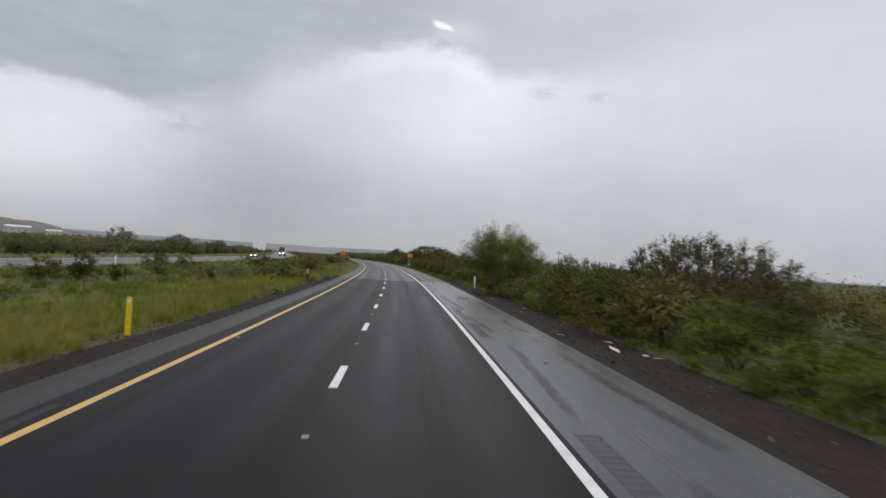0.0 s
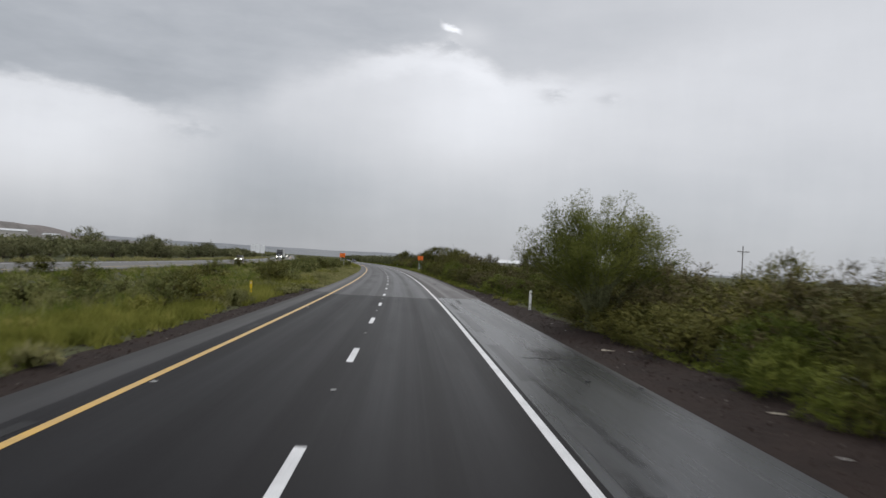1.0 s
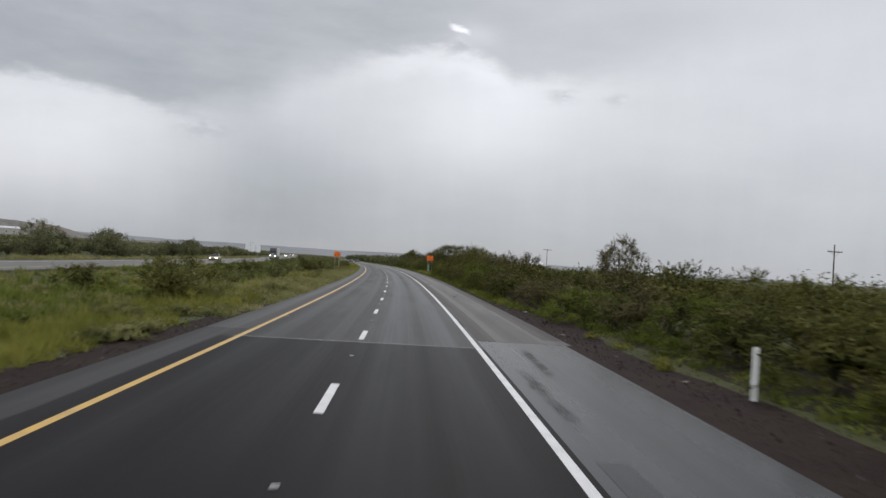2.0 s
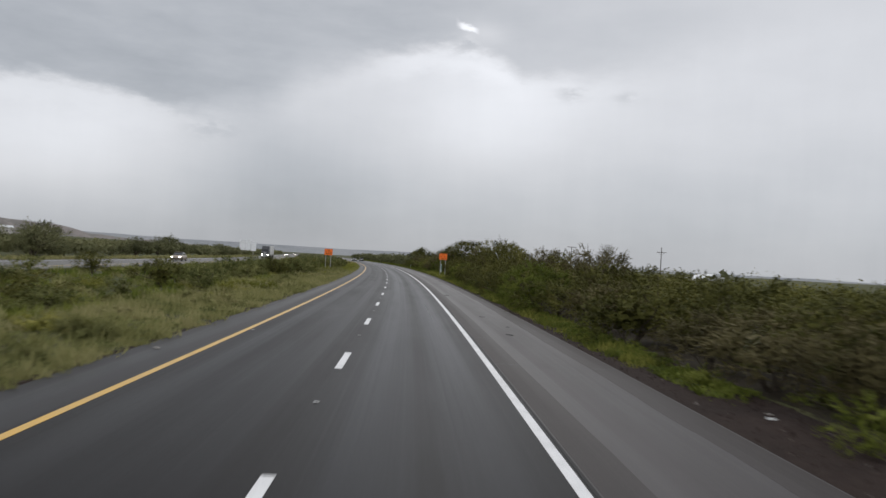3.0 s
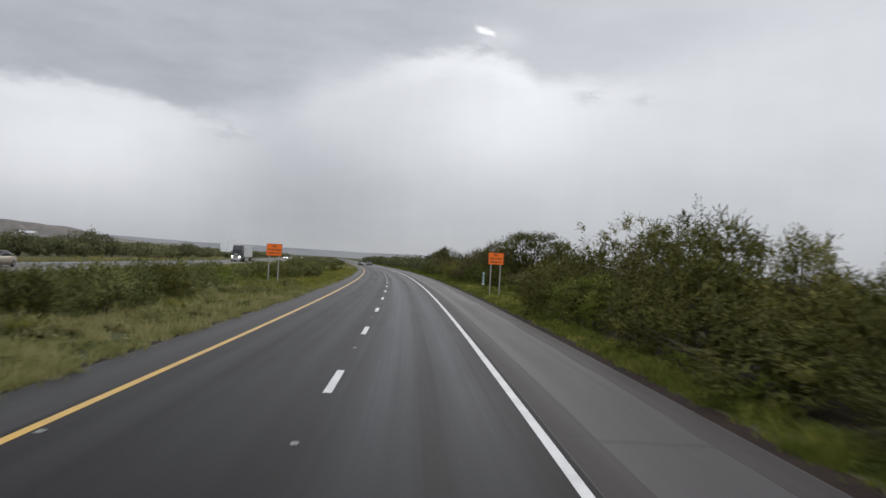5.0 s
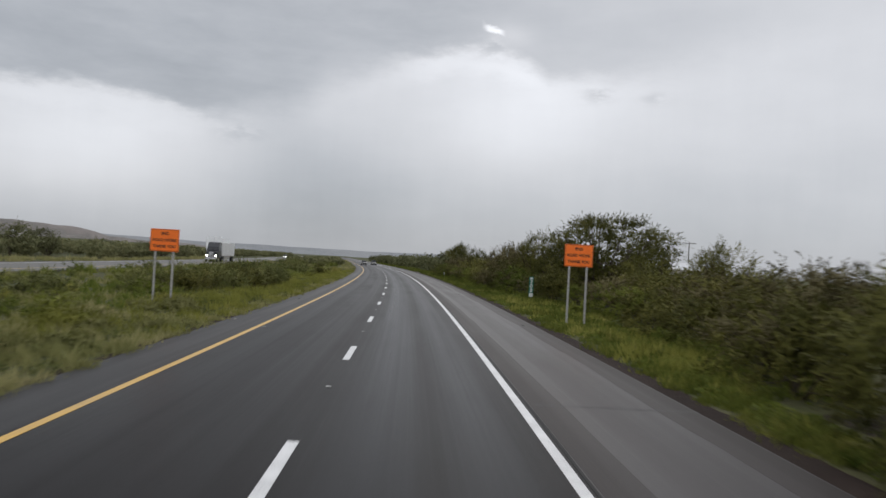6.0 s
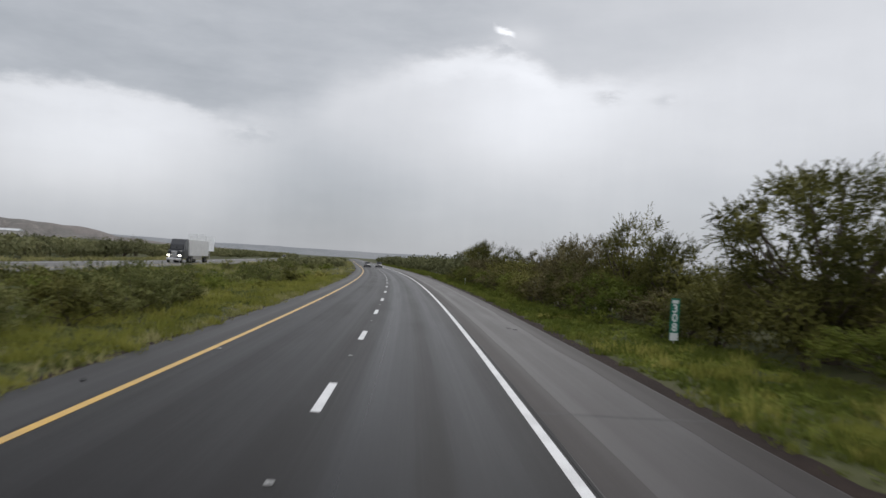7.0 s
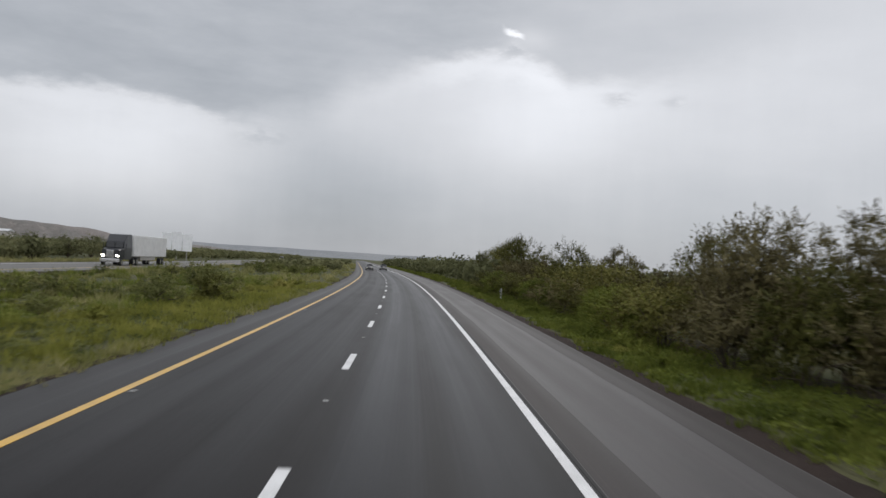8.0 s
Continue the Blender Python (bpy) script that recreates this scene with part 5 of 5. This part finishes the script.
def loft(sections):
    """A closed body from rings of points (each a list of (y, z)) at x positions."""
    bm = bmesh.new()
    rings = [[bm.verts.new(p) for p in sec] for sec in sections]
    for a, b in zip(rings[:-1], rings[1:]):
        for i in range(len(a)):
            j = (i + 1) % len(a)
            bm.faces.new((a[i], a[j], b[j], b[i]))
    bm.faces.new(rings[0][::-1])
    bm.faces.new(rings[-1])
    bmesh.ops.recalc_face_normals(bm, faces=bm.faces)
    return bm


def car(s, l, z, turn, paint, label, lit, tall=1.45):
    """Nose towards -y of its own frame."""
    ob = thing("car", placed(s, l, z, turn), label, "car", "cars on the highway")
    def sec(y, half, low, top, tuck):
        return [(-half, y, low), (-half * 1.0, y, (low + top) / 2), (-half + tuck, y, top), (half - tuck, y, top), (half, y, (low + top) / 2), (half, y, low)]
    body = loft([sec(-2.25, 0.72, 0.32, 0.62, 0.06), sec(-2.05, 0.86, 0.22, 0.78, 0.08), sec(-1.0, 0.91, 0.2, 0.95, 0.08), sec(0.9, 0.92, 0.2, 1.0, 0.08),
                 sec(1.9, 0.9, 0.22, 0.98, 0.08), sec(2.3, 0.78, 0.34, 0.82, 0.08)])
    bmesh.ops.bevel(body, geom=body.edges[:], offset=0.05, segments=2, affect="EDGES")
    part("body", body, paint, ob, "", None, True)
    roof = loft([sec(-1.05, 0.78, 0.92, 0.97, 0.05), sec(-0.35, 0.76, 0.92, tall - 0.04, 0.14), sec(0.8, 0.76, 0.92, tall, 0.14), sec(1.75, 0.74, 0.92, 1.05, 0.08)])
    part("cabin_glass", roof, M_GLASS, ob, "dark windows")
    part("roof", box(1.2, 1.3, 0.04, (0, 0.25, tall - 0.02), 0.015), paint, ob)
    for x in (-0.82, 0.82):
        for y in (-1.4, 1.4):
            wheel(ob, x, y, 0.33, 0.22)
    for x in (-0.62, 0.62):
        part("headlight", box(0.3, 0.08, 0.14, (x, -2.2, 0.56), 0.03), M_LAMP if lit else M_REFLECTOR, ob, "headlight switched on" if lit else "")
        part("tail_light", box(0.26, 0.08, 0.16, (x, 2.24, 0.66), 0.03), M_TAIL, ob, "red tail light")
    part("bumper", box(1.5, 0.1, 0.12, (0, -2.24, 0.36), 0.03), M_BLACK, ob)
    part("rear_window", box(1.1, 0.03, 0.34, (0, 1.74, 0.98), 0.01, turn=Matrix.Rotation(radians(-60), 4, "X")), M_GLASS, ob)


car(232, -34.6, 0.02, 0, M_PAINT_TAN, "tan oncoming car with its headlights on", True)
car(575, -34.6, 0.02, 0, M_PAINT_WHITE, "white oncoming car far off with its headlights on", True, 1.7)
car(760, -33.0, 0.02, 0, M_PAINT_GREY, "dark oncoming car far off with its headlights on", True)
car(446, -1.9, 0.0, 180 + 180, M_PAINT_GREY, "dark grey car driving far ahead on the wet road", False)
car(458, 1.8, 0.0, 180 + 180, M_PAINT_GREY, "taller grey car driving far ahead on the wet road", False, 1.6)


def semi_truck(s, l, z):
    """Nose towards -y."""
    ob = thing("semi_truck", placed(s, l, z, 0), "dark oncoming semi-truck with lit headlights and a white trailer", "truck")
    cab = loft([[(-1.0, -1.9, 0.9), (-1.05, -1.9, 1.9), (-0.95, -1.85, 2.0), (0.95, -1.85, 2.0), (1.05, -1.9, 1.9), (1.0, -1.9, 0.9)],
                [(-1.18, -0.4, 0.8), (-1.2, -0.4, 2.1), (-1.1, -0.3, 2.25), (1.1, -0.3, 2.25), (1.2, -0.4, 2.1), (1.18, -0.4, 0.8)]])
    bmesh.ops.bevel(cab, geom=cab.edges[:], offset=0.06, segments=2, affect="EDGES")
    part("hood", cab, M_PAINT_DARK, ob, "dark bonnet")
    sleeper = loft([[(-1.2, -0.4, 0.8), (-1.2, -0.4, 2.1), (-1.1, -0.1, 3.05), (1.1, -0.1, 3.05), (1.2, -0.4, 2.1), (1.2, -0.4, 0.8)],
                    [(-1.22, 0.6, 0.8), (-1.22, 0.6, 2.2), (-1.12, 0.9, 3.9), (1.12, 0.9, 3.9), (1.22, 0.6, 2.2), (1.22, 0.6, 0.8)],
                    [(-1.22, 2.6, 0.8), (-1.22, 2.6, 2.2), (-1.15, 2.6, 4.0), (1.15, 2.6, 4.0), (1.22, 2.6, 2.2), (1.22, 2.6, 0.8)]])
    bmesh.ops.bevel(sleeper, geom=sleeper.edges[:], offset=0.05, segments=2, affect="EDGES")
    part("cab", sleeper, M_PAINT_DARK, ob, "dark high-roof sleeper cab")
    for x in (-0.53, 0.53):
        part("windscreen", box(0.98, 0.03, 0.72, (x, -0.33, 2.24), 0.01, turn=Matrix.Rotation(radians(-18), 4, "X")), M_GLASS, ob, "dark windscreen half")
    grille = box(0.92, 0.06, 0.95, (0, -1.94, 0.95), 0.03)
    grille_ob = part("grille", grille, M_CHROME, ob, "chrome grille")
    for k in range(6):
        part("slat", box(0.84, 0.02, 0.05, (0, -1.985, 1.05 + k * 0.14)), M_BLACK, grille_ob)
    part("bumper", box(2.35, 0.3, 0.42, (0, -1.95, 0.42), 0.06), M_CHROME, ob, "chrome bumper")
    for x in (-0.86, 0.86):
        part("headlight", box(0.34, 0.1, 0.24, (x, -1.93, 1.1), 0.04), M_LAMP, ob, "headlight switched on")
        part("mirror", box(0.08, 0.14, 0.7, (x * 1.6, -0.3, 2.05), 0.02), M_BLACK, ob)
        part("exhaust_stack", rod(0.08, 0.08, (x * 1.3, 2.75, 1.2), (x * 1.3, 2.75, 3.9), 10), M_CHROME, ob)
    part("chassis", box(0.9, 8.0, 0.25, (0, 4.0, 0.75), 0.03), M_BLACK, ob)
    trailer = bmesh.new()
    box(2.55, 15.6, 2.75, (0, 11.2, 1.2), 0.04, trailer)
    for k in range(26):
        for x in (-1.285, 1.285):
            box(0.03, 0.06, 2.55, (x, 3.7 + k * 0.6, 1.3), 0, trailer)
    part("trailer", trailer, M_PAINT_WHITE, ob, "white ribbed box trailer")
    part("trailer_skirt", box(2.3, 7.0, 0.5, (0, 10.2, 0.68), 0.02), M_GALV, ob)
    for y in (-1.1, 3.6, 4.9, 16.3, 17.6):
        for x in (-1.02, 1.02):
            wheel(ob, x, y, 0.5, 0.3 if y < 0 else 0.5)


semi_truck(356, -34.0, 0.02)


# ---------------------------------------------------------------- far buildings
def house(s, l, w_, d_, h_, turn, label, dz=0.0):
    z = float(ground_z(s, l)) + dz
    ob = thing("house", placed(s, l, z, turn), label, "house", "far houses")
    wall = part("wall", box(w_, d_, h_ + 1.5, (0, 0, -1.5), 0.02), M_STUCCO, ob)
    bm = bmesh.new()
    e = 0.5
    rise = d_ * 0.18
    v = [bm.verts.new(p) for p in ((-w_ / 2 - e, -d_ / 2 - e, h_), (w_ / 2 + e, -d_ / 2 - e, h_), (w_ / 2 + e, d_ / 2 + e, h_), (-w_ / 2 - e, d_ / 2 + e, h_),
                                   (-w_ / 2 - e, 0, h_ + rise), (w_ / 2 + e, 0, h_ + rise))]
    for f in ((0, 1, 5, 4), (2, 3, 4, 5), (0, 4, 3), (1, 2, 5), (3, 2, 1, 0)):
        bm.faces.new([v[i] for i in f])
    bmesh.ops.recalc_face_normals(bm, faces=bm.faces)
    part("roof", bm, M_ROOF, ob, "pale metal roof")
    for k in range(3):
        x = (k - 1) * w_ * 0.28
        win = part("window", box(1.2, 0.08, 1.1, (x, -d_ / 2, 1.0), 0.01), M_GALV, ob)
        part("pane", box(1.04, 0.03, 0.94, (x, -d_ / 2 - 0.045, 1.08)), M_GLASS, win)


house(827, -282.7, 22, 10, 4.5, 33, "low pale ranch building below the hill", 3.5)
house(846, -254.4, 14, 9, 4.0, -2, "small pale shed with a metal roof", 3.0)
house(332, 52, 14, 7, 4.0, 30, "pale mobile home behind the roadside trees", 0.6)
house(262, 70, 12, 7, 3.0, 80, "small white house behind the thicket", 0.0)


# ---------------------------------------------------------------- small things on the shoulder and verge
def tar_streak(s0, s1, l0, l1, wide, seed):
    """A long soft smear of old tar, wandering from l0 to l1."""
    rng = np.random.default_rng(seed)
    n = 24
    ss = np.linspace(s0, s1, n)
    half = wide / 2 * rng.uniform(0.8, 1.1, n)
    mid = np.linspace(l0, l1, n) + np.convolve(rng.normal(0, 0.12, n + 8), np.ones(9) / 9, "valid")
    L = np.stack([mid - half, mid + half], 1)
    S = np.repeat(ss[:, None], 2, 1)
    X, Y = xy(S, L)
    v = np.stack([X, Y, np.full_like(X, -0.002)], -1).reshape(-1, 3)
    k = np.arange(n - 1)[:, None] * 2
    f = k + np.array([[0, 1, 3, 2]])
    uvs = np.stack([(S - s0) / (s1 - s0), np.repeat([[0.0, 1.0]], n, 0)], -1).reshape(-1, 2)
    child("tar_streak", mesh_np("tar_streak", v, f, M_SMUDGE, uvs), shoulder, "faint dark smear of old tar")


for i, (s0, s1, l0, l1, wide) in enumerate([(12.5, 27, 4.36, 4.74, 0.36), (10.5, 25, 6.2, 6.05, 0.5), (29, 39, 4.8, 4.4, 0.42), (30, 38.5, 6.2, 5.9, 0.4), (34, 44, 4.25, 4.2, 0.42),
                                            (53.5, 58.0, 5.5, 5.9, 1.3), (76, 84, 4.3, 4.3, 0.4), (82, 89, 5.0, 5.1, 0.4), (-2, 11, 5.1, 5.0, 0.4), (41, 52, 4.75, 4.4, 0.3)]):
    tar_streak(s0, s1, l0, l1, wide, i)
groove_mesh = bm_mesh("rumble_groove", box(0.40, 0.16, 0.009, bevel=0.003), M_PATCH)
for s0, s1 in ((8.5, 12.7), (28.0, 34.0)):
    k = s0
    while k < s1:
        child("rumble_groove", groove_mesh, shoulder, "", placed(k, 4.27, -0.008))
        k += 0.33
for s0, s1 in ((63.0, 74.2), (50.5, 58.3), (41.5, 45.5)):
    child("milled_patch", strip("milled_patch", s0, s1, 4.06, 4.52, -0.003, M_PATCH, 0.7, 3, 0.002, 0.02, int(s0)), shoulder, "dark straight milled strip")
child("damp_stain", strip("damp_stain", 55.0, 55.28, 4.8, 6.6, -0.002, M_PATCH, 0.04, 7, 0.002, 0.1, 77), shoulder, "dark damp stain across the shoulder")
for s in (11.7, 42.9, 60.8):
    child("tar_patch", strip("tar_patch", s - 1.1, s + 1.1, -4.12, -3.88, 0.002, M_TAR, 0.2, 3, 0.002, 0.05, int(s)), shoulder_left, "ragged black tar patch")
for s in (115.5, 122.5, 126.4, 131.0, 139.5, 156.5, 171.0, 188.0, 205.5, 221.0, 236.0):
    child("crack", strip("crack", s, s + 0.05, 3.9, 7.1, 0.0005, M_STAIN, 0.03, 8, 0.01, 0.03, int(s)), shoulder, "dark transverse crack")


def scrap(s, l, size, turn, mat, label, name, category, seed, thin=0.34):
    rng = random.Random(seed)
    bm = bmesh.new()
    n = 9
    top, bot = [], []
    for k in range(n):
        a = 2 * math.pi * k / n
        r = size * rng.uniform(0.55, 1.0)
        p = Vector((math.cos(a) * r, math.sin(a) * r * thin, 0.012 + 0.05 * size * rng.random()))
        top.append(bm.verts.new(p + Vector((0, 0, 0.012))))
        bot.append(bm.verts.new(p))
    bm.faces.new(top)
    bm.faces.new(bot[::-1])
    for k in range(n):
        j = (k + 1) % n
        bm.faces.new((top[k], bot[k], bot[j], top[j]))
    z = -0.004 if l < 7.15 else -0.03
    ob = tagged(new(name, bm_mesh(name, bm, mat)), label, category)
    ob.matrix_basis = placed(s, l, z, turn)


for i, (s, l, size) in enumerate([(27.7, 6.0, 0.14), (21.4, 5.2, 0.12), (50.9, 5.68, 0.2), (50.1, 6.71, 0.12), (124.0, 5.33, 0.24), (132.8, 5.15, 0.14), (127.5, 5.74, 0.12), (168.3, 6.8, 0.22), (225.0, 6.57, 0.22), (255.0, 5.74, 0.16), (254.5, 5.95, 0.12)]):
    scrap(s, l, size, 35 * i, M_RUBBER, "torn black tyre scrap lying on the shoulder", "tyre_scrap", "tyre scrap", i)
for i, (s, l, size) in enumerate([(221.0, -4.95, 0.2), (237.1, -4.62, 0.2), (115.2, -4.72, 0.2)]):
    scrap(s, l, size, 90 + 20 * i, M_STONE if i != 1 else M_RUBBER, "small flat scrap lying on the median shoulder", "road_scrap", "litter", 80 + i)
bm = bmesh.new()
for k in range(9):
    a = (k - 4) * 0.09
    box(0.055, 0.022 + 0.009 * (4 - abs(k - 4)), 0.02, (math.sin(a) * 0.5, (1 - math.cos(a)) * 0.8, 0.004 * (k % 3)), 0.008, bm, turn=Matrix.Rotation(a, 4, "Z"))
strip_ob = tagged(new("tyre_strip", bm_mesh("tyre_strip", bm, M_RUBBER)), "curved black strip of torn tyre tread on the shoulder", "tyre scrap")
strip_ob.matrix_basis = placed(154.2, 4.65, -0.004, -35)
scrap(26.0, 8.3, 1.25, 86, M_CARD_PALE, "long pale strip of wet board on the gravel verge", "board_strip", "litter", 40, 0.11)
for i, (s, l, size) in enumerate([(58.5, 7.96, 0.22), (28.7, 8.8, 0.42), (30.7, 7.45, 0.22), (47.7, 8.75, 0.22), (58.3, 8.04, 0.3)]):
    scrap(s, l, size, 60 + 35 * i, M_CARD, "strip of wet cardboard trodden into the gravel verge", "cardboard", "litter", 90 + i)
scrap(109.5, 8.4, 0.2, 20, M_SIGN_WHITE, "scrap of white paper on the gravel verge", "paper_scrap", "litter", 43)
scrap(24.7, 8.95, 0.4, 70, M_CARD, "torn wet cardboard on the gravel verge", "cardboard", "litter", 41)
scrap(24.2, 9.2, 0.25, 10, M_PLASTIC_LIME, "crumpled lime-green plastic scrap at the thicket", "plastic_scrap", "litter", 42)
for i, (s, l) in enumerate([(32.3, 7.6), (37.0, 8.9), (40, 8.4), (44, 8.0), (58.3, 8.8), (66, 8.2), (69.6, 8.3), (71.1, 9.6), (83, 8.4), (88, 8.0), (95, 7.7), (110, 8.6)]):
    scrap(s, l, 0.14, 50 * i, M_STONE, "pale stone on the dark gravel verge", "stone", "stone", 60 + i)


# loose gravel on the dark verge: far too many stones to count
def gravel(name, n, srange, lrange, seed, label):
    rng = np.random.default_rng(seed)
    ss, ll = rng.uniform(*srange, n), rng.uniform(*lrange, n)
    X, Y = xy(ss, ll)
    c = np.stack([X, Y, np.full(n, -0.03)], -1)
    r = rng.uniform(0.012, 0.04, (n, 1, 1)) * np.where(rng.random((n, 1, 1)) < 0.05, 2.0, 1.0)
    tet = np.array([(1, 0, -0.3), (-0.5, 0.87, -0.3), (-0.5, -0.87, -0.3), (0.3, 0.2, 0.8), (-0.35, -0.15, 0.7)])
    v = c[:, None] + tet[None] * r * rng.uniform(0.6, 1.4, (n, 5, 3))
    f = np.array([(0, 1, 3), (1, 2, 4), (2, 0, 3), (1, 4, 3), (2, 3, 4)])
    f = (np.arange(n)[:, None, None] * 5 + f[None]).reshape(-1, 3)
    tagged(new(name, mesh_np(name, v.reshape(-1, 3), f, M_GRAVEL)), label, "gravel", kind="stuff")


gravel("gravel", 7000, (6, 150), (7.2, 9.6), 31, "loose dark brown gravel on the verge")
gravel("gravel", 2500, (6, 110), (-7.0, -5.3), 32, "loose dark gravel along the median edge")
